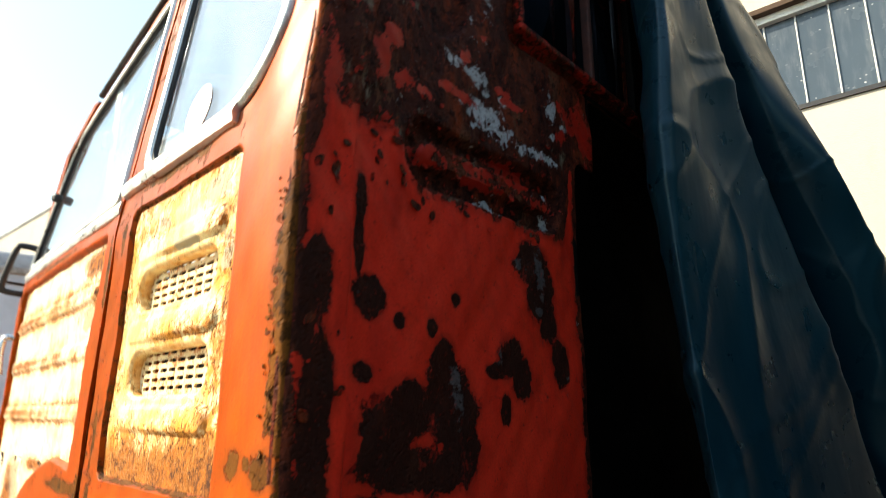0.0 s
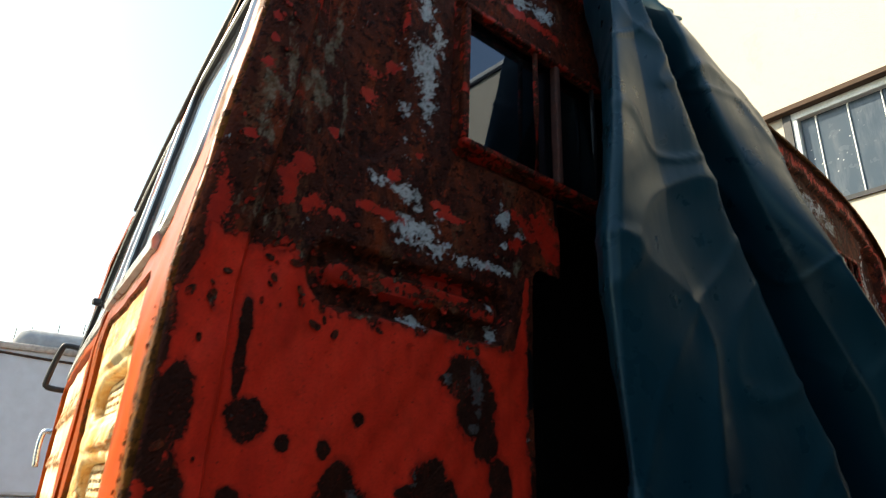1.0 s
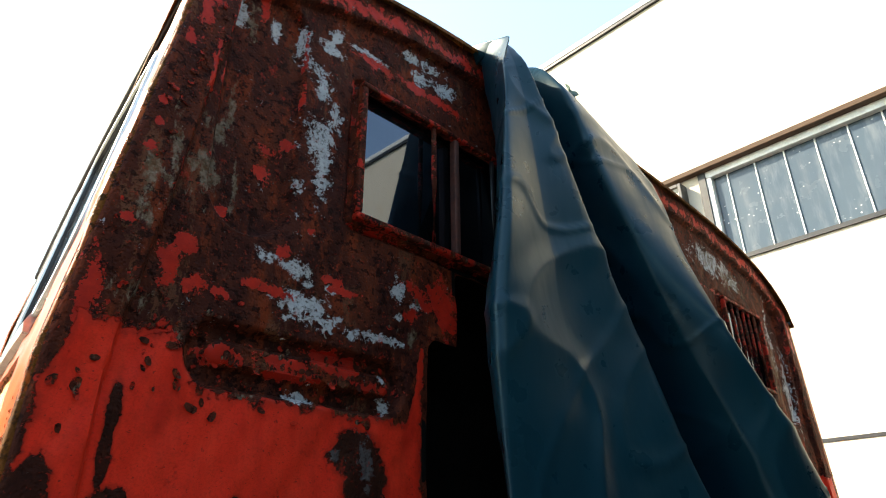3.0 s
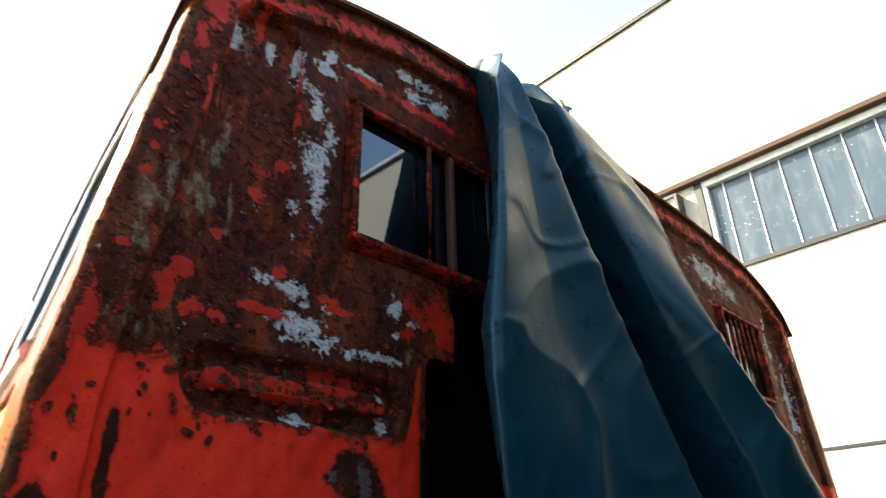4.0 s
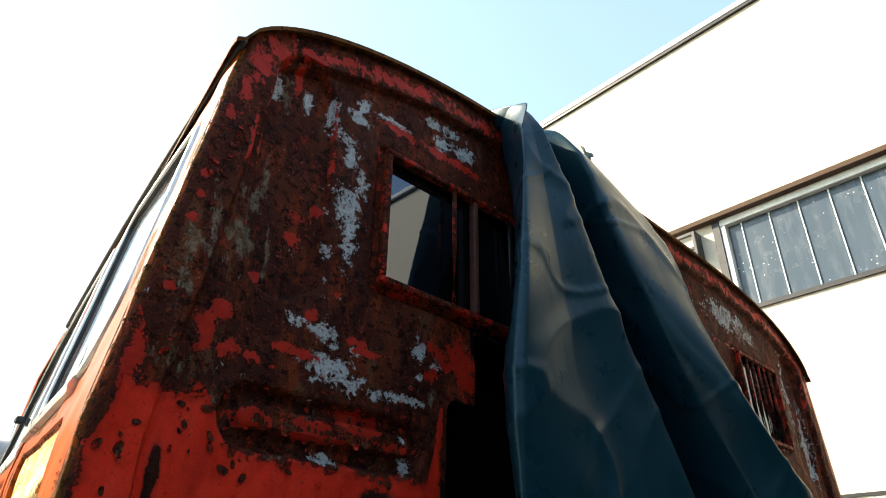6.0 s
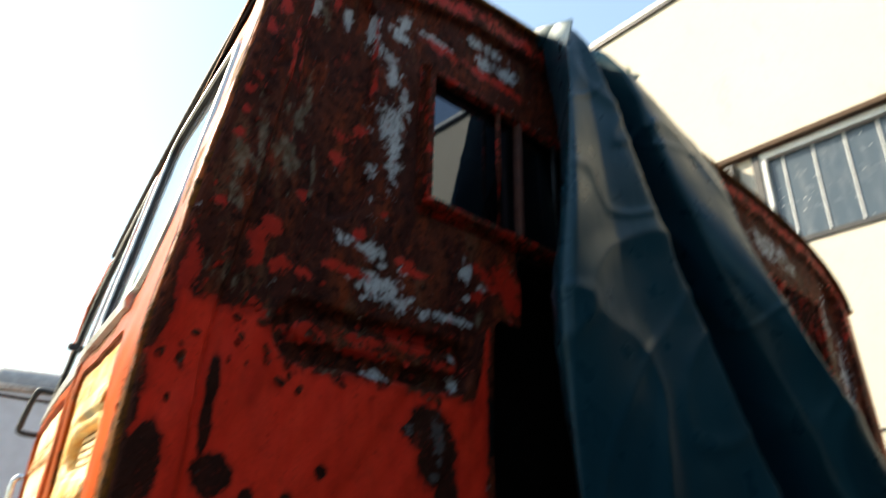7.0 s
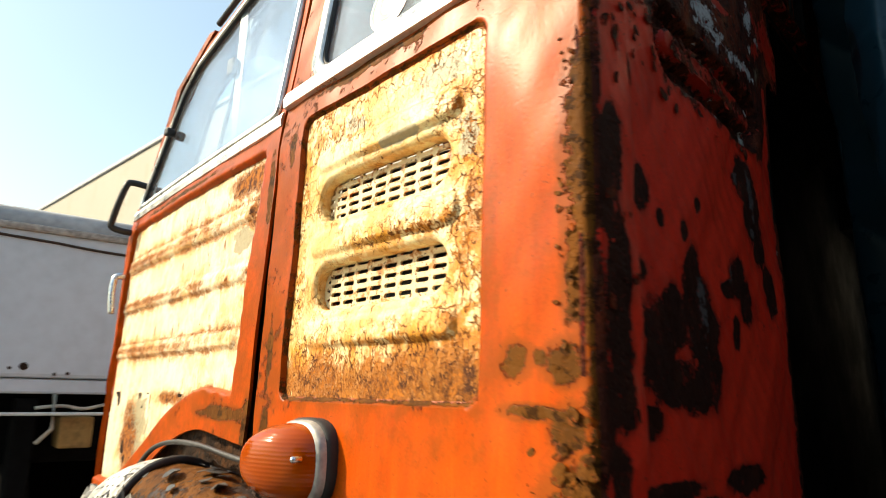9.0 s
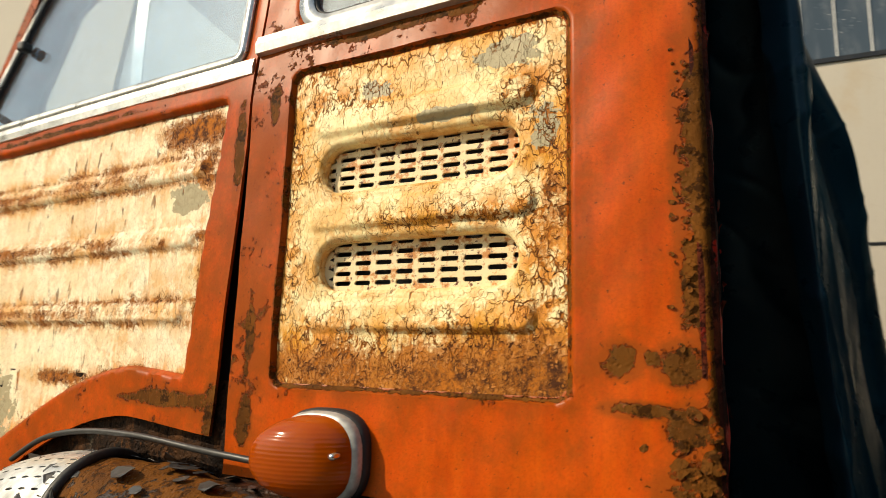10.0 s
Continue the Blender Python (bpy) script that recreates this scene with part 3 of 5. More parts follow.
rear = sheet("rear_wall", us, vs, rear_place,
             [rear_cut, lambda u, v: sd_box(u, v, *RECESS, 0.02), lambda u, v: sd_box(u, v, *UPPER_RECESS, 0.012)] + [lambda u, v, h=h: sd_box(u, v, *h, 0.012) for h in WINDOW_HOLES],
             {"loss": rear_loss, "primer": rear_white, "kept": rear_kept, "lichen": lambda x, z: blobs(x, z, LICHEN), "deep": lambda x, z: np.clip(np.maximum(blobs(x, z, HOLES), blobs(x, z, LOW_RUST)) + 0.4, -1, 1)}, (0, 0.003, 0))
rear_wall = part("rear_wall", rear, SHADE_RED, truck, "sheet steel rear wall, its shaded paint coloured red, rusted through")
for x0, x1 in ((0.0, RECESS[0]), (RECESS[1], CAB_W)):
    part("lower_rear_wall", boxed((x0, 0.002, 0.95), (x1, 0.03, 1.279), 0.003), SHADE_RED, truck)
# deep shade behind the tarpaulin, put in as a black surface
SHADE_BLACK = plain("shade_black_steel", (0.006, 0.0055, 0.005), 0.85, 0, 60, 0.4, 0.5, 0.003)
SHADE_BLACK.node_tree.nodes["Principled BSDF"].inputs["Specular IOR Level"].default_value = 0.1
niche = part("shade_niche", boxed((0.485, 0.110, 0.95), (CAB_W - 0.485, 0.116, 2.01)), SHADE_BLACK, truck, "recess in the rear wall, deep shade put in as black")
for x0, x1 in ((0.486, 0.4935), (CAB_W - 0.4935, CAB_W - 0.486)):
    part("niche_side", boxed((x0, 0.0155, 0.95), (x1, 0.1095, 1.8788)), SHADE_BLACK, niche)
part("niche_top", boxed((0.486, 0.0155, 1.879), (0.5555, 0.1095, 1.886)), SHADE_BLACK, niche)
part("niche_top", boxed((1.4505, 0.0155, 1.879), (CAB_W - 0.486, 0.1095, 1.886)), SHADE_BLACK, niche)
part("niche_top", boxed((0.549, 0.0155, 2.001), (1.457, 0.1095, 2.008)), SHADE_BLACK, niche)
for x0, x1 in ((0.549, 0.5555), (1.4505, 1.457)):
    part("niche_side", boxed((x0, 0.0155, 1.8862), (x1, 0.1095, 2.0008)), SHADE_BLACK, niche)

for k, (x0, x1, z0, z1) in enumerate(WINDOW_HOLES):
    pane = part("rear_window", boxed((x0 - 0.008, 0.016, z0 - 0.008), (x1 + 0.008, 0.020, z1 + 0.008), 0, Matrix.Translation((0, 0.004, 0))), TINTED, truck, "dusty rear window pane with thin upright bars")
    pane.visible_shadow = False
    for lo, hi in (((x0 - 0.009, z0 - 0.010), (x1 + 0.009, z0 + 0.001)), ((x0 - 0.009, z1 - 0.001), (x1 + 0.009, z1 + 0.009)),
                   ((x0 - 0.010, z0 + 0.0011), (x0 + 0.001, z1 - 0.0011)), ((x1 - 0.001, z0 + 0.0011), (x1 + 0.010, z1 - 0.0011))):
        # the upright nearest the tarpaulin is black, shade put into its colour
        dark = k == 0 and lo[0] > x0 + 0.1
        part("window_frame", boxed((lo[0], -0.003, lo[1]), (hi[0], 0.011, hi[1]), 0.003), SHADE_BLACK if dark else SHADE_RED, pane, "window frame, its shade put in as black" if dark else "rusty window frame in the shade-red paint")
    if k == 0:
        part("window_post", boxed((0.545, -0.001, z0 + 0.0012), (0.556, 0.014, z1 - 0.0012), 0.003), plain("rust_brown_steel", (0.085, 0.022, 0.012), 0.8, 0, 110, 0.6), pane, "rust-brown window post")
    for f in ((0.42, 0.845) if k == 0 else (0.2, 0.36, 0.52, 0.68, 0.84)):
        xb = x0 + f * (x1 - x0)
        # the first window's farther bar is blackened for shade
        part("window_bar", tube([(xb, 0.004, z0 - 0.012), (xb, 0.003, (z0 + z1) / 2), (xb, 0.004, z1 + 0.008)], 0.0042, 8), SHADE_RED if f < 0.8 or k else DARK_STEEL, pane, "thin painted steel bar")

# sunny side: quarter panel
SIDE_Y = 0.4535
QUARTER_RUST = [(0.066, 1.487, 0.026, 0.024), (0.024, 1.484, 0.036, 0.030), (0.045, 1.488, 0.014, 0.012), (0.022, 1.44, 0.030, 0.034), (0.05, 1.452, 0.06, 0.010), (0.012, 1.395, 0.05, 0.05),
                (0.07, 1.375, 0.05, 0.016), (0.43, 1.50, 0.012, 0.10), (0.42, 1.74, 0.014, 0.05), (0.03, 1.95, 0.02, 0.09), (0.02, 2.1, 0.024, 0.09), (0.43, 1.42, 0.02, 0.05), (0.28, 1.80, 0.24, 0.012)]
VENTS = [(0.149, 0.357, 1.664, 0.0235), (0.149, 0.3555, 1.568, 0.0235)]
RIBS = [(0.133, 0.371, 1.7125, 0.0155), (0.132, 0.370, 1.6165, 0.0155), (0.131, 0.370, 1.5205, 0.0155)]
PANEL = (0.1035, 0.401, 1.4535, 1.776)


def quarter_loss(y, z):
    strip = 0.015 * ramp01(z, 1.495, 1.52) * (1 - ramp01(z, 1.69, 1.72)) + 0.006
    worn = -0.90 + 0.30 * np.maximum(ramp01(z, 1.765, 1.785) * ramp01(y, 0.08, 0.2), 0.8 * ramp01(y, 0.395, 0.42)) + 0.25 * ramp01(-sd_box(y, z, 0.09, 0.5, 1.45, 1.84, 0.02), -0.012, 0.0) + 0.35 * ramp01(z, 1.9, 2.1)
    # rust line on the panel's edge that also draws the recess's shadow
    rim = np.clip(0.55 - np.abs(sd_box(y, z, *PANEL, 0.014) + 0.002) / 0.003, -1, 1)
    worn = np.maximum(worn, rim)
    return np.maximum(np.maximum(np.clip(blobs(y, z, QUARTER_RUST) * 2.4 - 1.42, -1, 1), np.clip((strip - y) / 0.014, -1, 1)), worn)


def quarter_window(y, z):
    box_d = sd_box(y, z, 0.062, 0.397, 1.822, 2.19, 0.04)
    corner = np.hypot(y - 0.175, z - 1.935) - 0.113
    return np.where((y < 0.175) & (z < 1.935), np.maximum(box_d, corner), box_d)


def quarter_depth(y, z):
    d = 0.006 * ramp01(-sd_box(y, z, *PANEL, 0.014), -0.0003, 0.0022)
    for r in RIBS:
        d = d - 0.0070 * ramp01(-sd_bar(y, z, *r), -0.0005, 0.0062) * (1.0 - 0.55 * np.clip((z - r[2] + r[3]) / (2 * r[3]), 0, 1)) * (1 - 0.5 * ramp01(y, 0.22, 0.36))
    for w in VENTS:
        d = d + 0.004 * ramp01(-sd_bar(y, z, *w), -0.0045, 0.0)
    d = d + 0.004 * ramp01(-quarter_window(y, z), -0.014, -0.002)
    d = d - 0.0024 * np.exp(-((y - 0.058) / 0.032) ** 2)
    d = d + 0.0010 * waves(y, z, 24, 1.0) + 0.010 * (1 - ramp01(y, 0.0, 0.010)) ** 2
    return d


def quarter_place(y, z):
    return side_x(y, z) + quarter_depth(y, z), y, z


def in_panel(y, z):
    return sd_box(y, z, PANEL[0] + 0.004, PANEL[1] - 0.004, PANEL[2] + 0.004, PANEL[3] - 0.004, 0.012)


us, vs = np.arange(0.0032, SIDE_Y + 0.001, 0.0026), np.arange(1.364, 2.31, 0.0026)
quarter = sheet("side_panel", us, vs, quarter_place,
                [in_panel, quarter_window, lambda y, z: gutter_z(y) - z, lambda y, z: z - 1.368],
                {"loss": quarter_loss, "primer": BARE, "kept": BARE}, (0.004, 0, 0))
side_panel = part("side_panel", quarter, ORANGE, truck, "orange sheet steel side panel, paint flaking at its corner")


def panel_loss(y, z):
    low = np.clip((1.520 - z) / 0.036, -0.6, 1.25) * 0.9 - 0.2 * ramp01(y, 0.18, 0.36)
    rim = np.clip(0.22 + sd_box(y, z, PANEL[0], PANEL[1], PANEL[2], PANEL[3], 0.014) / 0.045, -0.85, 0.12)
    ends = blobs(y, z, [(0.138, 1.712, 0.022, 0.02), (0.135, 1.522, 0.03, 0.018), (0.19, 1.606, 0.07, 0.008), (0.12, 1.62, 0.02, 0.1), (0.34, 1.735, 0.04, 0.012)])
    # edge rust strengthened to put the recess's shadow into colour
    seam = np.clip(1.5 + sd_box(y, z, *PANEL, 0.014) / 0.0035, -1, 1.3)
    return np.maximum(np.maximum(np.maximum(low, rim), ends * 0.45), seam)


us, vs = np.arange(PANEL[0] + 0.002, PANEL[1] - 0.001, 0.0021), np.arange(PANEL[2] + 0.002, PANEL[3] - 0.001, 0.0021)
grille_panel = part("vent_panel", sheet("vent_panel", us, vs, quarter_place, [lambda y, z: -in_panel(y, z) + 0.0005] + [lambda y, z, w=w: sd_bar(y, z, *w) for w in VENTS],
                    {"loss": panel_loss, "primer": lambda y, z: blobs(y, z, [(0.16, 1.748, 0.03, 0.014), (0.295, 1.738, 0.016, 0.011), (0.125, 1.68, 0.012, 0.025), (0.22, 1.70, 0.03, 0.006)])},
                    (0.014, 0, 0)), CREAM, side_panel, "sunk cream panel with ribs and two vents, paint crazed and rusting")


def slotted(name, u0, u1, v0, v1, place, cols, rows, slot=(0.62, 0.42), thick=0.003, stagger=False):
    """A plate punched with rows of round-ended slots, laid on a surface: place(u, v, depth)."""
    verts, faces = [], []
    du, dv = (u1 - u0) / cols, (v1 - v0) / rows
    ring = 14
    for j in range(rows):
        for i in range(-1 if stagger and j % 2 else 0, cols):
            a = u0 + (i + (0.5 if stagger and j % 2 else 0.0)) * du
            lo, hi = max(a, u0), min(a + du, u1)
            cu, cv = a + du / 2, v0 + (j + 0.5) * dv
            r = min(slot[1] * dv / 2, slot[0] * du / 2)
            half = max(slot[0] * du / 2 - r, 0)
            base = len(verts)
            whole = lo == a and hi == a + du
            for k in range(ring):
                w = 2 * math.pi * (k + 0.5) / ring
                c, s = math.cos(w), math.sin(w)
                f = min(du / 2 / max(abs(c), 1e-6), dv / 2 / max(abs(s), 1e-6))
                ou, ov = min(max(cu + c * f, lo), hi), cv + s * f
                iu, iv = cu + (half if c > 0 else -half) + c * r, cv + s * r
                verts += [place(ou, ov, 0.0), place(iu, iv, 0.0), place(iu, iv, thick)] if whole else [place(ou, ov, 0.0)]
            if whole:
                for k in range(ring):
                    p, q = base + 3 * k, base + 3 * ((k + 1) % ring)
                    faces += [(p, q, q + 1, p + 1), (p + 1, q + 1, q + 2, p + 2)]
                corners = [(cu + sx * du / 2, cv + sy * dv / 2) for sx, sy in ((1, 1), (-1, 1), (-1, -1), (1, -1))]
                for qx, qy in corners:
                    verts.append(place(qx, qy, 0.0))
                    w = (math.atan2(qy - cv, qx - cu) % (2 * math.pi)) * ring / (2 * math.pi) - 0.5
                    k = int(math.floor(w)) % ring
                    faces.append((base + 3 * k, len(verts) - 1, base + 3 * ((k + 1) % ring)))
            else:
                faces.append(tuple(range(base, base + ring)))
    return raw_mesh(name, verts, faces, False)


for y0, y1, zc, r in VENTS:
    def grille_place(u, v, depth):
        return (float(side_x(np.array(u), np.array(v))) + 0.021 + 0.10 * (0.3 - u) * 0.05 + depth, u, v)
    part("vent_grille", slotted("vent_grille", y0 - 0.012, y1 + 0.012, zc - r - 0.006, zc + r + 0.004, grille_place, 10, 6, (0.78, 0.5)), GRILLE, grille_panel,
         "perforated grille plate painted cream")
    part("vent_duct", boxed((0.09, y0 - 0.02, zc - 0.04), (0.094, y1 + 0.02, zc + 0.04)), DARK_STEEL, grille_panel)

# door
DOOR_Y0, DOOR_Y1 = 0.4555, 1.112


def door_low(y):
    """The door's lower edge, drawn up over the wheel."""
    return 1.401 + 0.012 * ramp01(y, 0.45, 0.62) - 0.16 * ramp01(y, 0.60, 1.06)


def door_outline(y, z):
    rear_edge_y = DOOR_Y0 + 0.019 * np.clip((1.70 - z) / 0.30, 0, 1)
    slant = (1.100 + 0.008 * ramp01(1.80 - z, 0, 0.05) - y) * 0.95 - 0.44 * np.maximum(z - 1.80, 0) - 0.9 * np.maximum(z - 2.02, 0)
    return np.minimum(np.minimum(y - rear_edge_y, slant), np.minimum((z - door_low(y)) * 0.95, gutter_z(y) - 0.015 - z))


def door_window(y, z):
    box_d = sd_box(y, z, 0.480, 1.14, 1.808, 2.20, 0.012)
    slant = (y - 1.072) * 0.93 + 0.44 * np.maximum(z - 1.82, 0) + 0.8 * np.maximum(z - 2.03, 0)
    return np.maximum(np.maximum(box_d, slant), (z - 2.165 + 0.20 * (y - 0.45)))


def door_panel(y, z):
    rear = 0.034 * np.clip((1.764 - z) / 0.312, 0, 1)
    return np.maximum(sd_box(y - rear, z, 0.488, 1.075, 1.2, 1.764, 0.014), (door_low(y) + 0.05 - z) * 0.95)


DOOR_RIBS = [(0.520, 1.2, 1.690, 0.0125), (0.527, 1.2, 1.6105, 0.0125), (0.537, 1.2, 1.527, 0.0125)]


def door_depth(y, z):
    d = -0.002 + 0.008 * ramp01(-door_panel(y, z), -0.0005, 0.0036)
    for r in DOOR_RIBS:
        d = d - 0.0050 * ramp01(-sd_bar(y, z, *r), -0.0005, 0.0045) * (1.0 - 0.55 * np.clip((z - r[2] + r[3]) / (2 * r[3]), 0, 1)) * (door_panel(y, z) < -0.006)
    d = d + 0.004 * ramp01(-door_window(y, z), -0.014, -0.002)
    return d + 0.0012 * waves(y, z, 15, 3.0)


def door_place(y, z):
    return side_x(y, z) + door_depth(y, z), y, z


us, vs = np.arange(DOOR_Y0 - 0.004, DOOR_Y1 + 0.01, 0.0035), np.arange(1.235, 2.24, 0.0035)
door = part("door", sheet("door", us, vs, door_place, [lambda y, z: door_panel(y, z) + 0.004, door_window, door_outline],
            {"loss": lambda y, z: np.maximum(blobs(y, z, [(0.47, 1.43, 0.02, 0.03), (0.55, 1.435, 0.08, 0.01), (0.465, 1.70, 0.008, 0.06), (0.8, 1.775, 0.2, 0.004)]) * 1.6 - 0.3, -0.62),
             "primer": BARE, "kept": BARE}, (0.004, 0, 0)), ORANGE, truck, "closed cab door, orange frame round a sunk cream panel")


def door_panel_loss(y, z):
    rim = np.clip(0.3 + door_panel(y, z) / 0.03, -0.7, 0.3)
    ends = blobs(y, z, [(0.52, 1.61, 0.016, 0.012), (0.517, 1.528, 0.012, 0.014), (0.52, 1.69, 0.012, 0.012), (0.58, 1.605, 0.01, 0.008), (0.54, 1.735, 0.07, 0.03), (0.94, 1.38, 0.07, 0.08), (0.75, 1.45, 0.08, 0.014)])
    lines = np.maximum.reduce([np.clip(1 - np.abs(z - c) / 0.008, -1, 1) for c in (1.706, 1.675, 1.598, 1.54, 1.514)]) * 0.55
    # the door panel's edge rust likewise darkened for its shadow
    rim = np.maximum(rim, np.clip(1.3 + door_panel(y, z) / 0.0045, -1, 1.2))
    band = np.maximum.reduce([np.clip(1 - np.abs(z - r[2]) / 0.014, -1, 1) for r in DOOR_RIBS]) * (0.25 + 0.5 * ramp01(y, 0.55, 0.95))
    return np.maximum(np.maximum(rim, np.clip(1.5 * ends, -1, 1.2)), np.maximum(np.maximum(lines, band), np.clip((y - 0.8) / 0.25, 0, 1) * 0.4 - 0.95))


us, vs = np.arange(0.484, 1.08, 0.0035), np.arange(1.27, 1.768, 0.003)
part("door_panel", sheet("door_panel", us, vs, door_place, [lambda y, z: -door_panel(y, z) - 0.0035],
     {"loss": door_panel_loss, "primer": lambda y, z: blobs(y, z, [(0.545, 1.655, 0.03, 0.02), (0.9, 1.4, 0.05, 0.05)])}, (0.01, 0, 0)), CREAM_DOOR, door,
     "cream panel with three pressed ribs and rust runs")


# black strip added behind the door gap in place of its shade
part("door_jamb", sheet("door_jamb", np.arange(0.435, 0.502, 0.008), np.arange(1.37, 2.22, 0.02), lambda y, z: (side_x(y, z) + 0.016, y, z), (), None, (0.004, 0, 0)), DARK_STEEL, truck)


# windows of the sunny side
def outline_loop(fn, cu, cv, n=240):
    """Points on the edge fn = 0 round a middle."""
    out = []
    for k in range(n):
        w = 2 * math.pi * k / n
        lo, hi = 0.0, 0.6
        for _ in range(26):
            m = (lo + hi) / 2
            if fn(np.array(cu + m * math.cos(w)), np.array(cv + m * math.sin(w))) < 0:
                lo = m
            else:
                hi = m
        out.append((cu + lo * math.cos(w), cv + lo * math.sin(w)))
    return out


def window_ring(fn, cu, cv, inner, outer, proud, deep, place_x):
    """A flat frame strip round an opening: between two distances from its edge."""
    a = outline_loop(lambda u, v: fn(u, v) - outer, cu, cv)
    b = outline_loop(lambda u, v: fn(u, v) + inner, cu, cv)
    n, verts, faces = len(a), [], []
    for loop, depth in ((a, proud * 0.4), (a, -proud), (b, -proud), (b, deep)):
        verts += [(float(place_x(np.array(u), np.array(v))) + depth, u, v) for u, v in loop]
    for j in range(3):
        for k in range(n):
            l = (k + 1) % n
            faces.append((j * n + k, j * n + l, (j + 1) * n + l, (j + 1) * n + k))
    return raw_mesh("ring", verts, faces)


def window_pane(fn, cu, cv, depth):
    loop = outline_loop(lambda u, v: fn(u, v) + 0.002, cu, cv)
    verts = [(float(side_x(np.array(u), np.array(v))) + depth + t, u, v) for t in (0.0, 0.004) for u, v in loop]
    n = len(loop)
    faces = [tuple(range(n)), tuple(range(2 * n - 1, n - 1, -1))] + [(k, n + k, n + (k + 1) % n, (k + 1) % n) for k in range(n)]
    return raw_mesh("pane", verts, faces, False)


for fn, cu, cv, owner, label in ((quarter_window, 0.23, 1.97, side_panel, "fixed quarter window in a pale metal frame"), (door_window, 0.68, 1.96, door, "door window in a pale metal frame")):
    slim = owner is door
    part("window_frame", window_ring(fn, cu, cv, 0.006 if slim else 0.012, 0.003 if slim else 0.006, 0.005, 0.003, side_x), ALLOY, owner, "pale weathered metal window frame")
    part("window_seal", window_ring(fn, cu, cv, 0.009 if slim else 0.0155, -0.006 if slim else -0.012, 0.002, 0.0035, side_x), RUBBER, owner, "black rubber seal")
    pane = part("window_pane", window_pane(fn, cu, cv, 0.0032), CLEAR, owner, "clear glass, its dust film tinted with sky glare")
    pane.visible_shadow = False

# round sticker on the quarter window
def disc(r0, r1, lift, n=40):
    verts, faces = [], []
    for r in (r0, r1):
        for k in range(n):
            y, z = 0.262 + r * math.cos(2 * math.pi * k / n), 1.872 + r * math.sin(2 * math.pi * k / n)
            verts.append((float(side_x(np.array(y), np.array(z))) + 0.0032 - lift, y, z))
    return raw_mesh("disc", verts, [(k, (k + 1) % n, n + (k + 1) % n, n + k) for k in range(n)], False)


STICKER_WHITE, STICKER_GREEN = plain("sticker_white", (0.8, 0.82, 0.8), 0.5, 0, 90, 0.1), plain("sticker_green", (0.12, 0.36, 0.30), 0.5, 0, 90, 0.1)
sticker = part("sticker", disc(0.0005, 0.034, 0.0006), STICKER_WHITE, side_panel, "round white sticker with pale green rings")
part("sticker_ring", disc(0.0275, 0.0305, 0.0009), STICKER_GREEN, sticker)
part("sticker_ring", disc(0.014, 0.021, 0.0009), STICKER_GREEN, sticker)

# pale sill strip under the windows
def sill_strip(y0, y1, z0, z1, proud):
    n, verts, faces = 24, [], []
    for k in range(n + 1):
        y = y0 + (y1 - y0) * k / n
        for z, d in ((z0, 0.002), (z0 + 0.002, -proud * 0.7), ((z0 + z1) / 2, -proud), (z1 - 0.002, -proud * 0.7), (z1, 0.002)):
            verts.append((float(side_x(np.array(y), np.array(z))) + d, y, z))
    for k in range(n):
        for j in range(4):
            a = k * 5 + j
            faces.append((a, a + 1, a + 6, a + 5))
    faces += [(4, 3, 2, 1, 0), tuple(n * 5 + j for j in range(5))]
    return raw_mesh("strip", verts, faces, False)


part("window_sill", sill_strip(0.13, 0.455, 1.806, 1.830, 0.010), ALLOY, side_panel, "pale metal sill strip")
part("window_sill", sill_strip(0.458, 1.092, 1.784, 1.8065, 0.006), ALLOY, door, "pale metal sill strip")
inner = 0.026
part("glass_divider", tube([(float(side_x(np.array(0.757), np.array(z))) + inner, 0.757, z) for z in np.linspace(1.79, 2.11, 8)], 0.0035, 6), RUBBER, door, "thin dark edge of a sliding pane")
part("divider_strip", boxed((0.134, 0.722, 1.79), (0.136, 0.744, 2.11), 0.0005, Matrix.Translation((0.006, 0, 0))), ALLOY, door, "pale metal edge strip of a sliding pane")
part("pane_catch", boxed((0.130, 0.738, 1.985), (0.145, 0.760, 2.016), 0.004), DARK_STEEL, door, "small dark catch")
slider = part("sliding_pane", window_pane(lambda y, z: np.maximum(door_window(y, z), y - 0.757), 0.61, 1.96, inner), CLEAR, door, "inner sliding glass pane")
slider.visible_shadow = False

# roof, front and the far side
us, vs = np.linspace(0.0, 1.0, 90), np.linspace(-0.012, 0.86, 60)


def roof_place(u, y):
    edge = 0.068 + 0.12 * np.maximum(y, 0)
    s = np.clip((u - 0.02) / 0.96, 0, 1)
    x = edge + (CAB_W - 2 * edge) * (0.5 - 0.5 * np.cos(np.pi * s)) * 0.35 + (CAB_W - 2 * edge) * s * 0.65
    z = gutter_z(y) + crown(x, y) + 0.003
    out = np.where((u < 0.02) | (u > 0.98), 0.008, 0.0)
    return x + np.where(u < 0.5, -out, out), y, z - out


part("roof", sheet("roof", us, vs, roof_place, (), {"loss": lambda u, y: np.full(u.shape, 0.35), "primer": BARE, "kept": BARE}, (0, 0, -0.008)), ORANGE, truck,
     "rusted domed sheet steel roof")
part("gutter", tube([(float(side_x(np.array(y), np.array(gutter_z(y)))) - 0.004, y, float(gutter_z(y)) + 0.002) for y in np.linspace(-0.006, 0.84, 16)], 0.006, 8), DARK_STEEL, truck, "dark rain gutter")
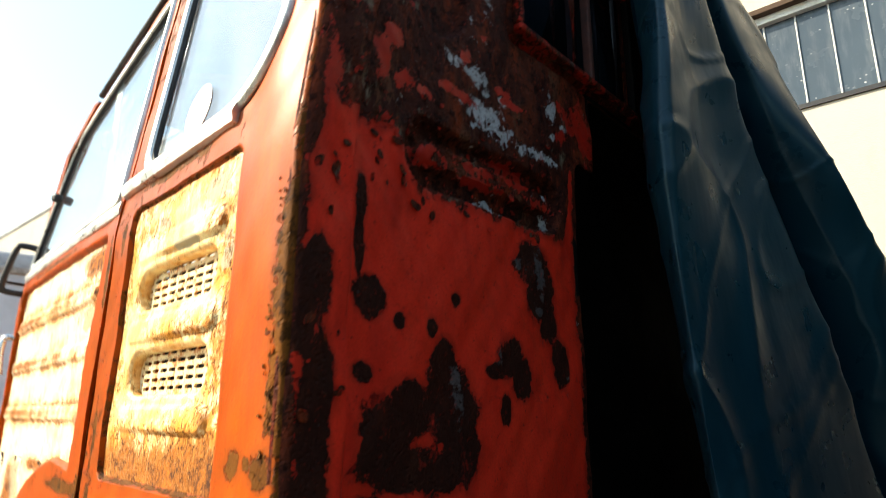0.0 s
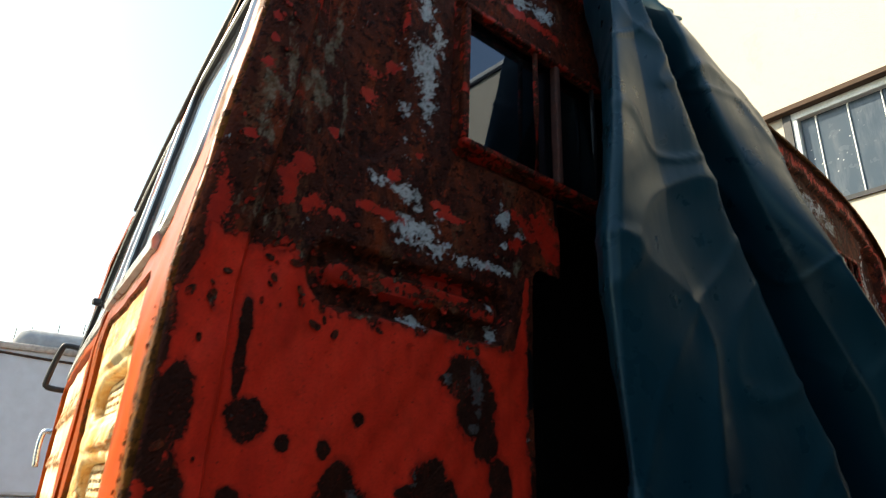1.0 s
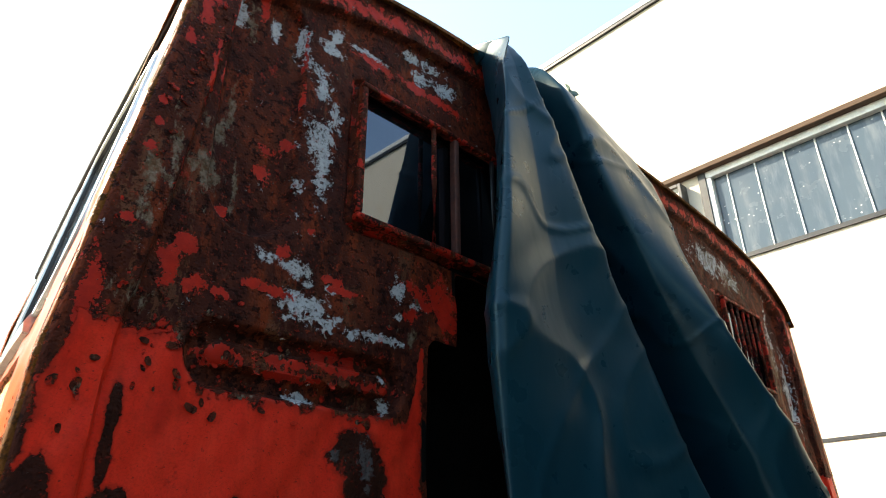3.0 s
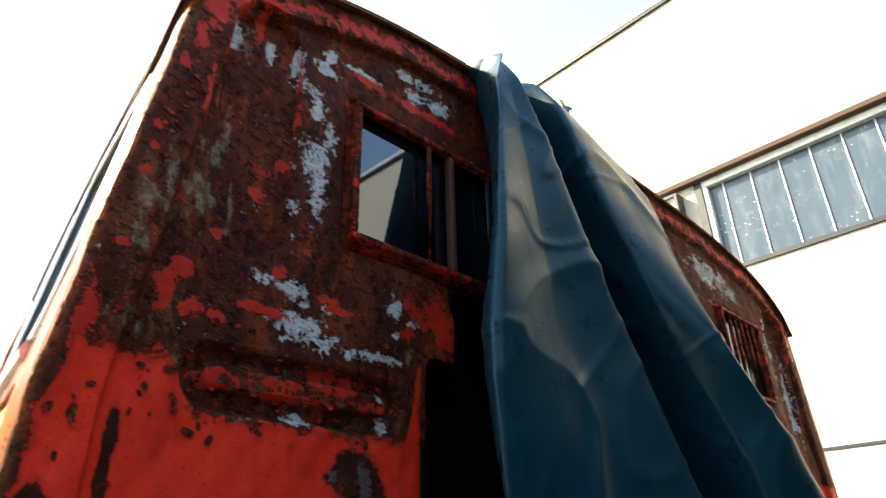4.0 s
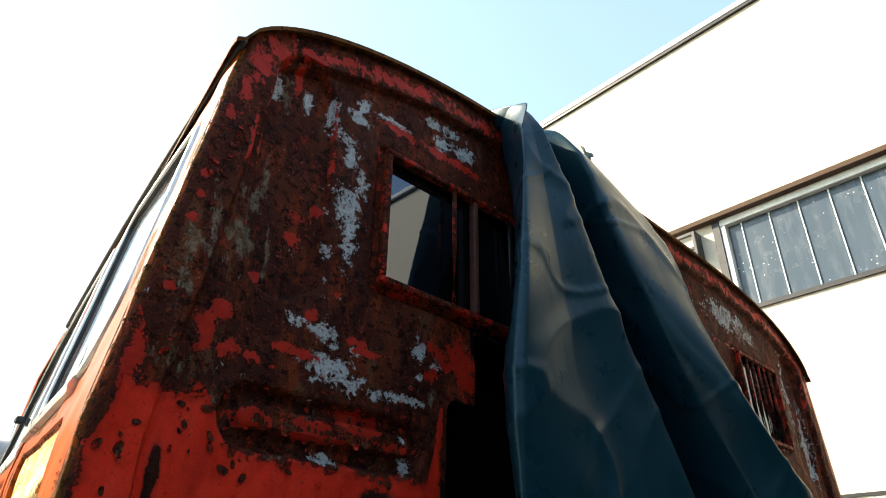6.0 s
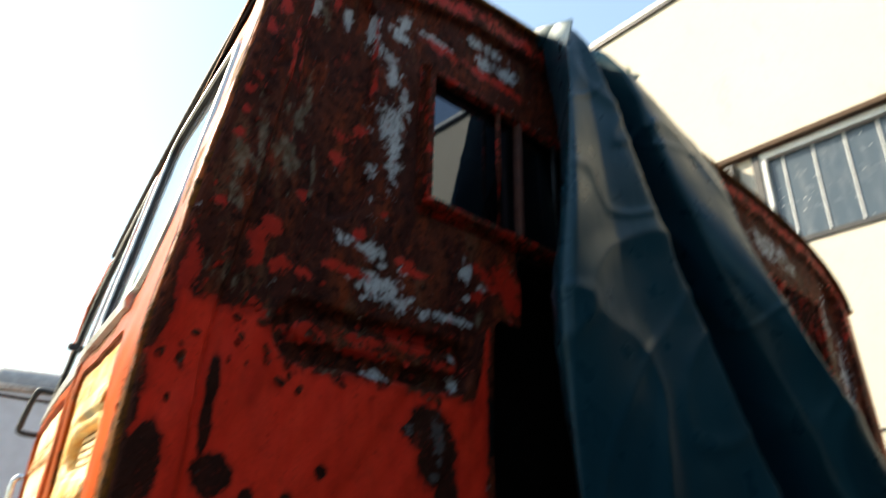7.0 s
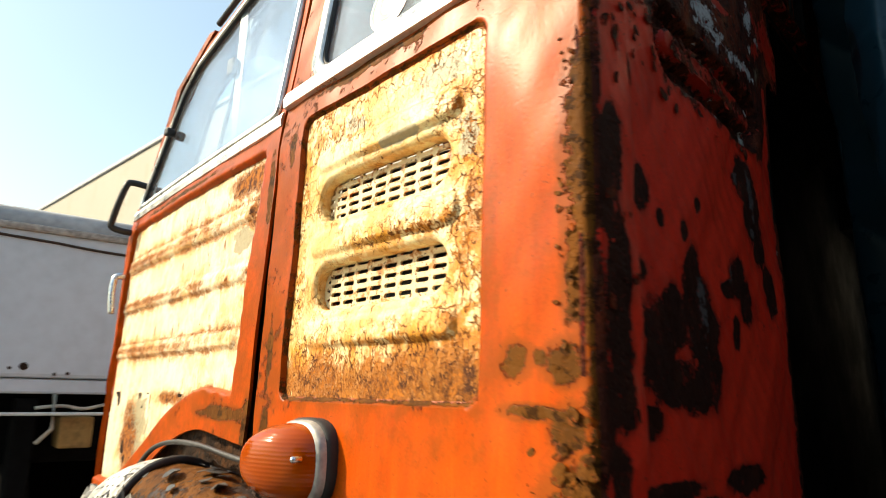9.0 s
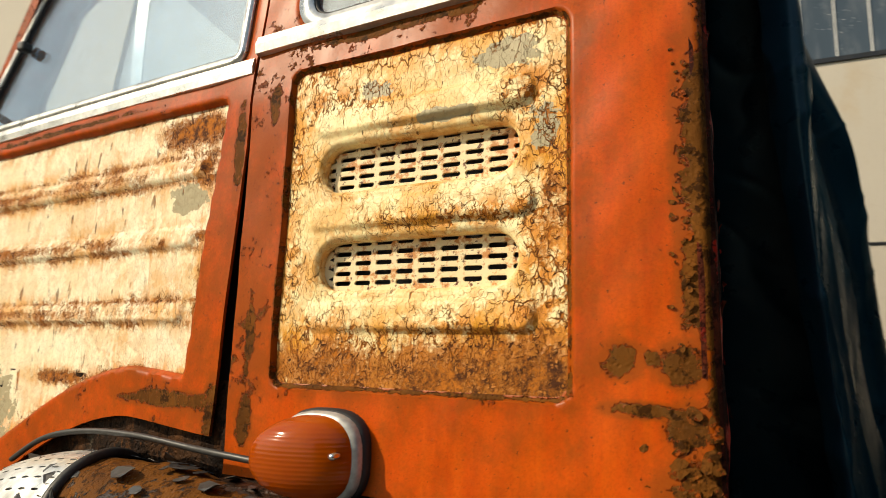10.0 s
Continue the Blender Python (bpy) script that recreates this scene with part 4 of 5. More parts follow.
part("gutter", tube([(CAB_W - float(side_x(np.array(y), np.array(gutter_z(y)))) + 0.004, y, float(gutter_z(y)) + 0.002) for y in np.linspace(-0.006, 0.84, 16)], 0.006, 8), DARK_STEEL, truck, "dark rain gutter")


def far_place(y, z):
    return CAB_W - side_x(y, z), y, z


us, vs = np.arange(0.0, 1.125, 0.012), np.arange(0.96, 2.31, 0.012)
part("far_side_wall", sheet("far_side_wall", us, vs, far_place, [quarter_window, door_window, lambda y, z: gutter_z(y) - z,
     lambda y, z: (1.100 + 0.008 * ramp01(1.80 - z, 0, 0.05) - y) * 0.95 - 0.44 * np.maximum(z - 1.80, 0) - 0.9 * np.maximum(z - 2.02, 0)],
     {"loss": lambda y, z: np.full(y.shape, -0.3), "primer": BARE, "kept": BARE}, (-0.02, 0, 0)), ORANGE, truck)


def front_y(z):
    return np.where(z < 1.80, 1.119 - 0.01 * (1.8 - z), 1.100 - 0.46 * (z - 1.80) - 0.9 * np.maximum(z - 2.04, 0))


def front_place(x, z):
    n = np.minimum(x, CAB_W - x)
    return x, front_y(z) + 0.05 * ramp01(n, 0.15, 0.6), z


us, vs = np.arange(0.152, CAB_W - 0.145, 0.02), np.arange(0.96, 2.36, 0.02)
part("front_wall", sheet("front_wall", us, vs, front_place, [lambda x, z: sd_box(x, z, 0.23, CAB_W - 0.23, 1.84, 2.13, 0.06), lambda x, z: gutter_z(0.85) + crown(x, 0.85) - z],
     {"loss": lambda x, z: np.full(x.shape, -0.5), "primer": BARE, "kept": BARE}, (0, -0.02, 0)), ORANGE, truck)
part("cab_floor", boxed((0.16, 0.03, 1.0), (CAB_W - 0.16, 1.06, 1.04), 0.004), CABIN, truck)
part("bench_seat", boxed((0.25, 0.13, 1.04), (CAB_W - 0.25, 0.52, 1.42), 0.05), CABIN, truck, smooth=True)
wheel_mid, tilt = Vector((0.62, 0.78, 1.78)), Euler((radians(-48), 0, 0)).to_matrix()
steering = part("steering_wheel", tube([wheel_mid + tilt @ Vector((0.2 * math.cos(w), 0.2 * math.sin(w), 0)) for w in np.linspace(0, 2 * math.pi, 40)[:-1]], 0.012, 8, True), RUBBER, truck, "thin dark steering wheel")
part("steering_column", tube([wheel_mid, wheel_mid + Vector((0, 0.24, -0.55))], 0.02, 10), DARK_STEEL, truck)
for w in (0.0, 2.1, 4.2):
    part("spoke", tube([wheel_mid, wheel_mid + tilt @ Vector((0.2 * math.cos(w), 0.2 * math.sin(w), 0))], 0.008, 6), DARK_STEEL, steering)

# amber indicator
def bulge(y_half, z_half, profile, at, square=2.6, n=40):
    """Rounded cross-sections strung outwards from the side: profile of (distance out, size, shift forward)."""
    verts, faces = [], []
    for out, s, shift in profile:
        for k in range(n):
            w = 2 * math.pi * k / n
            c, q = math.cos(w), math.sin(w)
            r = (abs(c) ** square + abs(q) ** square) ** (-1 / square)
            y = y_half * s * r * c + shift
            verts.append((at[0] - out + 0.125 * y, at[1] + y, at[2] + z_half * s * r * q))
    for j in range(len(profile) - 1):
        for k in range(n):
            l = (k + 1) % n
            faces.append((j * n + k, j * n + l, (j + 1) * n + l, (j + 1) * n + k))
    faces.append(tuple((len(profile) - 1) * n + k for k in range(n)))
    return raw_mesh("bulge", verts, faces)


def amber():
    t = Tree("amber_lens_plastic")
    flute = t.nodes.new("ShaderNodeTexWave")
    flute.bands_direction = "Z"
    t.put(flute.inputs["Vector"], t.pos)
    flute.inputs["Scale"].default_value, flute.inputs["Distortion"].default_value = 85.0, 0.4
    t.set(Base_Color=t.mix(t.noise(30, 4), (0.29, 0.034, 0.0003), (0.42, 0.080, 0.0005)), Roughness=t.step(t.noise(40, 4), 0.3, 0.7, 0.08, 0.2))
    t.set(Specular_IOR_Level=0.35, Subsurface_Weight=0.02, Subsurface_Radius=(0.02, 0.008, 0.002), Normal=t.bump(flute.outputs["Fac"], 0.16, 0.0008))
    return t.mat


LAMP_AT = (0.0275, 0.324, 1.398)
lamp = part("indicator_lamp", bulge(0.0458, 0.0405, [(-0.004, 1.0, 0), (0.007, 1.0, 0), (0.010, 0.92, 0)], LAMP_AT, 2.8), RUBBER, truck, "amber side indicator lamp on a black rubber base")
part("lamp_rim", bulge(0.0435, 0.0385, [(0.006, 1.0, 0), (0.015, 0.99, 0.001), (0.018, 0.93, 0.002)], LAMP_AT, 2.8), plain("pale_grey_rim", (0.50, 0.49, 0.46), 0.4, 0.3, 160, 0.4, 0.15), lamp, "pale grey metal rim")
LENS = [(0.012, 1.0, 0.001), (0.022, 0.985, 0.004), (0.032, 0.93, 0.010), (0.041, 0.81, 0.017), (0.048, 0.64, 0.025), (0.052, 0.45, 0.031), (0.054, 0.25, 0.035), (0.0545, 0.05, 0.036)]
part("lamp_lens", bulge(0.0405, 0.036, LENS, LAMP_AT, 2.5), amber(), lamp, "fluted amber plastic lens")
part("lens_screw", bulge(0.003, 0.003, [(0.030, 1.0, -0.030), (0.0395, 1.0, -0.030), (0.041, 0.5, -0.030)], (LAMP_AT[0], LAMP_AT[1], LAMP_AT[2] + 0.006), 2, 10), CHROME, lamp)

# mudguard with its tread plates, and the cable along it
def guard_point(y, s, lift=0.0):
    """A rounded mudguard: s from 0 beside the body, over its top, to 1 at the outer lip."""
    top = 1.374 - 0.9 * max(y - 0.58, 0) ** 2 - 0.10 * max(0.5 - y, 0)
    r, a = 0.070 + lift, radians(62 - 165 * s)
    return (plan_x(y) - 0.034 + r * math.sin(a), y, top - 0.070 + r * math.cos(a))


def guard_sheet(u, v):
    pts = np.array([guard_point(float(a), float(b)) for a, b in zip(u.ravel(), v.ravel())]).reshape(*u.shape, 3)
    dent = 0.0025 * waves(u * 3, v, 11, 0.7)
    return pts[..., 0], pts[..., 1], pts[..., 2] + dent


mudguard = part("mudguard", sheet("mudguard", np.arange(0.02, 1.02, 0.012), np.linspace(0, 1, 40), guard_sheet, (),
                {"loss": lambda u, v: np.clip(0.15 + 0.35 * waves(u, v * 0.3, 19, 1.1), -0.6, 0.8), "primer": BARE, "kept": BARE}, (0, 0, -0.006)), GUARD, truck,
                "dark mudguard, its black paint peeling off brown rust")
for y0, y1, cols, rows in ((0.600, 0.735, 6, 11), (0.085, 0.265, 8, 11)):
    def plate_place(u, v, depth):
        return guard_point(u, v, 0.006 - depth)
    part("tread_plate", slotted("tread_plate", y0, y1, 0.10, 0.78, plate_place, cols, rows, (0.55, 0.42), 0.005, True), ALLOY, mudguard, "bent pale alloy tread plate with dark slots")
    part("plate_edge", tube([guard_point(y0 - 0.006, s, 0.004) for s in np.linspace(0.06, 0.82, 20)], 0.006, 8), RUBBER, mudguard)
def flakes(count, spot, size, seed):
    """Curled chips of paint: spot(rnd) gives a place, the way out of the surface and a way along it."""
    rnd, verts, faces = random.Random(seed), [], []
    for i in range(count):
        at, out, along = spot(rnd)
        out, along = Vector(out).normalized(), Vector(along).normalized()
        along = (along - out * along.dot(out)).normalized()
        across = out.cross(along)
        turn, s, curl = rnd.uniform(0, 6.3), size * rnd.uniform(0.4, 1.3), rnd.uniform(0.15, 0.8)
        e1, e2 = along * math.cos(turn) + across * math.sin(turn), across * math.cos(turn) - along * math.sin(turn)
        base, n = len(verts), 7
        for k in range(n):
            w = 2 * math.pi * k / n
            r = s * rnd.uniform(0.75, 1.1)
            a, q = r * math.cos(w), 0.6 * r * math.sin(w)
            lift = 0.0006 + 0.6 * curl * max(a, 0) ** 2 / s
            verts += [Vector(at) + e1 * a + e2 * q + out * lift, Vector(at) + e1 * a + e2 * q + out * (lift + 0.0005)]
        faces += [tuple(base + 2 * k for k in range(n))[::-1], tuple(base + 2 * k + 1 for k in range(n))]
        faces += [(base + 2 * k, base + 2 * ((k + 1) % n), base + 2 * ((k + 1) % n) + 1, base + 2 * k + 1) for k in range(n)]
    return raw_mesh("flakes", verts, faces, False)


def guard_spot(rnd):
    y, s = rnd.uniform(0.22, 0.86), rnd.uniform(0.05, 0.85)
    p = Vector(guard_point(y, s))
    return p + Vector((0, 0, 0.0028)), Vector(guard_point(y, s, 0.01)) - p, (0, 1, 0)


def corner_spot(rnd):
    y, z = abs(rnd.gauss(0, 0.022)) + 0.004, 1.372 + abs(rnd.gauss(0, 0.035))
    return (float(side_x(np.array(y), np.array(z))) - 0.0006, y, z), (-1, 0.14, 0), (0, 0, 1)


def edge_spot(rnd):
    y, z = rnd.uniform(0.016, 0.032), rnd.uniform(1.49, 1.72)
    return (float(side_x(np.array(y), np.array(z))) - 0.0006, y, z), (-1, 0.14, 0), (0, 0, 1)


def rear_spot(rnd):
    near = rnd.choice((0, 0, 1))
    x, z = (rnd.uniform(0.016, 0.06), rnd.uniform(1.45, 2.25)) if near else (rnd.uniform(0.08, 0.42), rnd.gauss(1.80, 0.03))
    q = rear_place(np.array(x + float(rear_edge(np.array(z)))), np.array(z))
    return (float(q[0]), float(q[1]) - 0.0006, float(q[2])), (0, -1, 0), (0, 0, 1)


part("flaking_paint", flakes(75, guard_spot, 0.015, 3), plain("grey_black_paint_chip", (0.045, 0.043, 0.042), 0.45, 0, 90, 0.5), mudguard, "curling grey-black paint flakes", kind="stuff")
part("flaking_paint", flakes(70, corner_spot, 0.006, 5), ORANGE, side_panel, "curling orange paint flakes", kind="stuff")
part("flaking_paint", flakes(40, edge_spot, 0.003, 7), ORANGE, side_panel, "curling orange paint flakes", kind="stuff")
part("flaking_paint", flakes(170, rear_spot, 0.0065, 9), SHADE_RED, rear_wall, "curling flakes of the shade-red paint", kind="stuff")
part("cable", tube(smooth_line([(0.016, 0.350, 1.386), (0.020, 0.387, 1.387), (0.029, 0.468, 1.391), (0.042, 0.570, 1.397), (0.055, 0.662, 1.394), (0.065, 0.736, 1.380), (0.075, 0.80, 1.35)]), 0.0034, 8),
     plain("grey_cable_sheath", (0.035, 0.034, 0.033), 0.5, 0, 120, 0.4), truck, "thin black cable")
part("lower_side_wall", boxed((0.012, 0.012, 0.95), (0.05, 0.450, 1.366), 0.003), SILL_RUST, truck)
part("side_flange", sheet("side_flange", np.arange(0.0, 0.44, 0.004), np.arange(1.30, 1.41, 0.004), lambda y, z: (plan_x(y) + 0.010 + 0.003 * waves(y, z, 60, 0.2), y, z), (),
     {"loss": lambda y, z: np.full(y.shape, 0.8), "primer": BARE, "kept": BARE}, (0.008, 0, 0)), SILL_RUST, truck)
part("door_sill", sheet("door_sill", np.arange(0.437, 1.06, 0.008), np.arange(1.20, 1.46, 0.008), lambda y, z: (plan_x(y) + 0.006 + 0.003 * waves(y, z, 40, 0.9), y, z), (),
     {"loss": lambda y, z: np.full(y.shape, 0.8), "primer": BARE, "kept": BARE}, (0.008, 0, 0)), SILL_RUST, truck)

# handle and grab rail
part("door_handle", tube(smooth_line([(0.150, 1.090, 1.672), (0.130, 1.095, 1.674), (0.122, 1.097, 1.668), (0.119, 1.095, 1.64), (0.121, 1.091, 1.60)]), 0.006, 8), CHROME, door, "chrome lever handle")
part("grab_handle", tube(smooth_line([(0.162, 1.06, 1.852), (0.127, 1.080, 1.860), (0.116, 1.085, 1.850), (0.106, 1.102, 1.788), (0.110, 1.105, 1.768), (0.157, 1.095, 1.763)], 6), 0.0065, 8), DARK_STEEL, truck,
     "black bent tube grab handle")

part("vent_catch", boxed((0.134, 0.972, 1.938), (0.152, 0.988, 1.954), 0.004), DARK_STEEL, door, "small dark catch")

# chassis and wheels that carry the cab
part("chassis_rail", boxed((0.65, -2.4, 0.78), (0.73, 1.0, 0.98), 0.006), DARK_STEEL, truck)
part("chassis_rail", boxed((1.5, -2.4, 0.78), (1.58, 1.0, 0.98), 0.006), DARK_STEEL, truck)


def tyre(at, radius, width):
    bm = bmesh.new()
    prof = [(radius * 0.55, width * 0.4), (radius * 0.8, width * 0.5), (radius * 0.95, width * 0.47), (radius, width * 0.36), (radius, -width * 0.36), (radius * 0.95, -width * 0.47), (radius * 0.8, -width * 0.5), (radius * 0.55, -width * 0.4)]
    n, verts = 40, []
    for k in range(n):
        w = 2 * math.pi * k / n
        verts.append([bm.verts.new((at[0] + x, at[1] + r * math.cos(w), at[2] + r * math.sin(w))) for r, x in prof])
    for k in range(n):
        for j in range(len(prof)):
            a, b = verts[k], verts[(k + 1) % n]
            bm.faces.new((a[j], a[(j + 1) % len(prof)], b[(j + 1) % len(prof)], b[j]))
    return bm


for x in (0.20, 2.03):
    for y in (0.52, -2.0):
        wheel = part("wheel", tyre((x, y, 0.5), 0.5, 0.26), RUBBER, truck, smooth=True)
        part("rim", tube([(x - 0.1, y, 0.5), (x + 0.1, y, 0.5)], 0.28, 28), DARK_STEEL, wheel)
part("axle", tube([(0.2, -2.0, 0.5), (2.03, -2.0, 0.5)], 0.05), DARK_STEEL, truck)
part("axle", tube([(0.2, 0.52, 0.5), (2.03, 0.52, 0.5)], 0.05), DARK_STEEL, truck)
part("axle_bracket", boxed((0.66, -2.06, 0.5), (0.72, -1.94, 0.79)), DARK_STEEL, truck)
part("axle_bracket", boxed((0.66, 0.46, 0.5), (0.72, 0.58, 0.79)), DARK_STEEL, truck)

# ---- tarpaulin ----
TARP_Z = [2.47, 2.505, 2.40, 2.25, 2.05, 1.90, 1.73, 1.50, 1.25, 1.00]
TARP_A = [(0.66, 0.40), (0.605, 0.03), (0.622, -0.006), (0.60, -0.045), (0.555, -0.085), (0.530, -0.095), (0.520, -0.100), (0.522, -0.115), (0.53, -0.14), (0.54, -0.15)]
TARP_B = [(0.69, 0.40), (0.60, -0.06), (0.572, -0.095), (0.553, -0.110), (0.527, -0.120), (0.505, -0.120), (0.497, -0.125), (0.500, -0.140), (0.51, -0.16), (0.52, -0.17)]
TARP_C = [(0.72, 0.40), (0.635, 0.00), (0.592, -0.100), (0.605, -0.115), (0.62, -0.122), (0.63, -0.130), (0.65, -0.16), (0.685, -0.20), (0.72, -0.23), (0.75, -0.24)]
TARP_D = [(0.75, 0.40), (0.66, 0.02), (0.605, -0.11), (0.655, -0.13), (0.72, -0.15), (0.775, -0.17), (0.81, -0.205), (0.87, -0.24), (0.92, -0.27), (0.95, -0.28)]
TARP_V = [(0.77, 0.40), (0.675, 0.02), (0.635, -0.012), (0.68, -0.012), (0.745, -0.012), (0.80, -0.012), (0.835, -0.012), (0.90, -0.015), (0.95, -0.02), (0.98, -0.02)]
TARP_W = [(0.80, 0.40), (0.70, 0.02), (0.74, -0.012), (0.805, -0.012), (0.875, -0.012), (0.925, -0.012), (0.975, -0.012), (1.03, -0.015), (1.08, -0.02), (1.12, -0.02)]
TARP_E = [(0.86, 0.40), (0.745, 0.015), (0.735, -0.10), (0.79, -0.13), (0.85, -0.17), (0.895, -0.197), (0.945, -0.245), (1.01, -0.28), (1.06, -0.30), (1.10, -0.31)]
TARP_F = [(0.95, 0.40), (0.82, 0.02), (0.87, -0.08), (0.96, -0.145), (0.93, -0.215), (0.935, -0.262), (1.05, -0.30), (1.15, -0.33), (1.2, -0.36), (1.25, -0.38)]
TARP_G = [(1.25, 0.40), (1.05, 0.02), (1.08, -0.015), (1.2, -0.015), (1.3, -0.015), (1.4, -0.015), (1.5, -0.02), (1.6, -0.02), (1.65, -0.02), (1.7, -0.02)]
TARP_H = [(x + 0.05, min(y + 0.03, 0.40)) for x, y in TARP_G]


def tarp_mesh():
    rows = len(TARP_Z)
    cols = [TARP_A, TARP_B, TARP_C, TARP_D, TARP_V, TARP_W, TARP_E, TARP_F, TARP_G, TARP_H]
    knots = np.array([[(c[r][0], c[r][1], TARP_Z[r]) for c in cols] for r in range(rows)])
    knots[2, 6:8, 2] += 0.022
    knots[3, 7, 2] += 0.02
    knots[0, :, 2] = gutter_z(0.40) + crown(knots[0, :, 0], 0.40) + 0.012
    flat = knots[1, :, 2].copy()
    knots[1, :, 2] = np.maximum(knots[1, :, 2], gutter_z(0.0) + crown(knots[1, :, 0], 0.0) + 0.014)
    knots[1, 1, 2] = flat[1] - 0.045
    knots[2, 1, 2] -= 0.03

    def through_knots(k, n, tight):
        s = np.linspace(0, len(k) - 1, n)
        i = np.minimum(s.astype(int), len(k) - 2)
        f = (s - i).reshape(-1, *[1] * (k.ndim - 1))
        m = np.gradient(k, axis=0) * tight
        return k[i] * (2 * f**3 - 3 * f**2 + 1) + m[i] * (f**3 - 2 * f**2 + f) + k[i + 1] * (3 * f**2 - 2 * f**3) + m[i + 1] * (f**3 - f**2)

    p = through_knots(knots, 260, 0.9)
    p = through_knots(p.swapaxes(0, 1), 270, 0.35).swapaxes(0, 1)
    nr, nc, _ = p.shape
    du, dv = np.gradient(p, axis=1), np.gradient(p, axis=0)
    nrm = np.cross(du, dv)
    nrm /= np.linalg.norm(nrm, axis=-1, keepdims=True) + 1e-9
    out = np.empty((nr, nc))
    for r in range(nr):
        for c in range(nc):
            q = Vector(p[r, c])
            a = noise.noise(Vector((q.x * 3.2 + 3, q.y * 3.2, q.z * 1.6)))
            g = noise.noise(Vector((q.x * 6.5 + q.z * 1.6, 2.0, q.z * 1.5 + 4)))
            b = abs(noise.noise(Vector((q.x * 3.5 + q.z * 1.6 + 0.5 * a, q.y * 3.5, q.z * 3.2 - q.x * 2.4 + 7))))
            e = abs(noise.noise(Vector((q.x * 6.0 - q.z * 5.0, q.y * 6.0 + 5, q.z * 5.0 + a))))
            out[r, c] = 0.013 * a + 0.009 * g - 0.0060 * max(0.0, 1 - b / 0.20) ** 2 - 0.0030 * max(0.0, 1 - e / 0.10) ** 2
    fade = ramp01(np.arange(nr), 55, 90).reshape(-1, 1) * 0.9 + 0.1
    p = p + nrm * (out * fade)[..., None]
    rest = np.where(np.arange(nc) > nc - 24, 0.014, -0.010)
    p[..., 1] = np.where(p[..., 2] < 2.45, np.minimum(p[..., 1], rest), p[..., 1])
    folds = []
    for c0, c1 in ((0, 132), (132, nc - 1)):
        q = p[:, c0:c1 + 1]
        index = np.arange(q.shape[0] * q.shape[1]).reshape(q.shape[:2])
        quads = np.stack([index[:-1, :-1], index[:-1, 1:], index[1:, 1:], index[1:, :-1]], -1).reshape(-1, 4)
        folds.append(raw_mesh("fold", q.reshape(-1, 3).tolist(), quads.tolist()))
    return folds


def tarp_cloth():
    t = Tree("dark_green_blue_tarpaulin")
    tone = t.mix(t.step(t.noise(5, 5, 0.6), 0.4, 0.7), (0.0026, 0.023, 0.038), (0.006, 0.032, 0.048))
    dusty = t.mix(t.step(t.noise(9, 6, 0.68, t.scaled(1.5, 1.5, 0.5)), 0.55, 0.8, 0.0, 0.25), tone, (0.040, 0.040, 0.030))
    t.set(Base_Color=dusty, Roughness=t.step(t.noise(20, 4), 0.3, 0.7, 0.26, 0.40), Specular_IOR_Level=0.30, Specular_Tint=(0.62, 0.84, 0.92))
    folds = t.noise(9, 3, 0.5, t.warped(3, 0.2, t.scaled(1.6, 1.6, 0.6)))
    small = t.noise(38, 4, 0.6, t.scaled(1.3, 1.3, 0.8))
    t.set(Normal=t.bump(folds, 0.12, 0.02, t.bump(small, 0.05, 0.002)))
    return t.mat


tarp = thing("tarpaulin", (0.7, -0.05, 1.0), "dark green-blue plastic tarpaulin hanging in folds over the cab's rear", "tarpaulin")
TARP = tarp_cloth()
for fold in tarp_mesh():
    hung = part("fold", fold, TARP, tarp)
    thick = hung.modifiers.new("thickness", "SOLIDIFY")
    thick.thickness, thick.offset = 0.0012, 1.0


def ruffle(a, b, drop, swell, turns, seed):
    """A gathered strip of cloth between two places, hanging in small waves."""
    a, b, rnd = Vector(a), Vector(b), random.Random(seed)
    n, m, verts, faces = 60, 10, [], []
    shift = [rnd.uniform(0, 6.3) for _ in range(3)]
    for i in range(n + 1):
        f = i / n
        wave = math.sin(turns * 6.28 * f + shift[0]) + 0.5 * math.sin(turns * 13.7 * f + shift[1])
        for j in range(m + 1):
            g = j / m
            p = a.lerp(b, f) + Vector((0, 0, -drop * g * (0.8 + 0.2 * math.sin(9 * f + shift[2]))))
            p += Vector((-0.25, -1.0, 0)) * (swell * (0.35 + wave * 0.45) * math.sin(math.pi * (0.12 + 0.6 * g)) + 0.25 * drop * g)
            verts.append(p)
    for i in range(n):
        for j in range(m):
            k = i * (m + 1) + j
            faces.append((k, k + 1, k + m + 2, k + m + 1))
    return raw_mesh("ruffle", verts, faces)


for name, ends, drop, swell, turns, coat, label in (
        ("gathered_hem", ((0.748, -0.034, 2.487), (0.838, -0.058, 2.474)), 0.060, 0.018, 3.1, TARP, ""),
        ("turned_hem", ((0.808, -0.066, 2.482), (0.836, -0.072, 2.474)), 0.030, 0.010, 0.9, plain("pale_green_tarpaulin_lining", (0.075, 0.12, 0.085), 0.5, 0, 60, 0.4), "pale green turned-up lining")):
    hem = part(name, ruffle(*ends, drop, swell, turns, 4), coat, tarp, label)
    thick = hem.modifiers.new("thickness", "SOLIDIFY")
    thick.thickness, thick.offset = 0.0012, 0.0

# ---- the building behind ----
BW_N, BW_D, BW_C = Vector((0.99955, -0.02999, 0)), Vector((0.02999, 0.99955, 0)), 3.1986


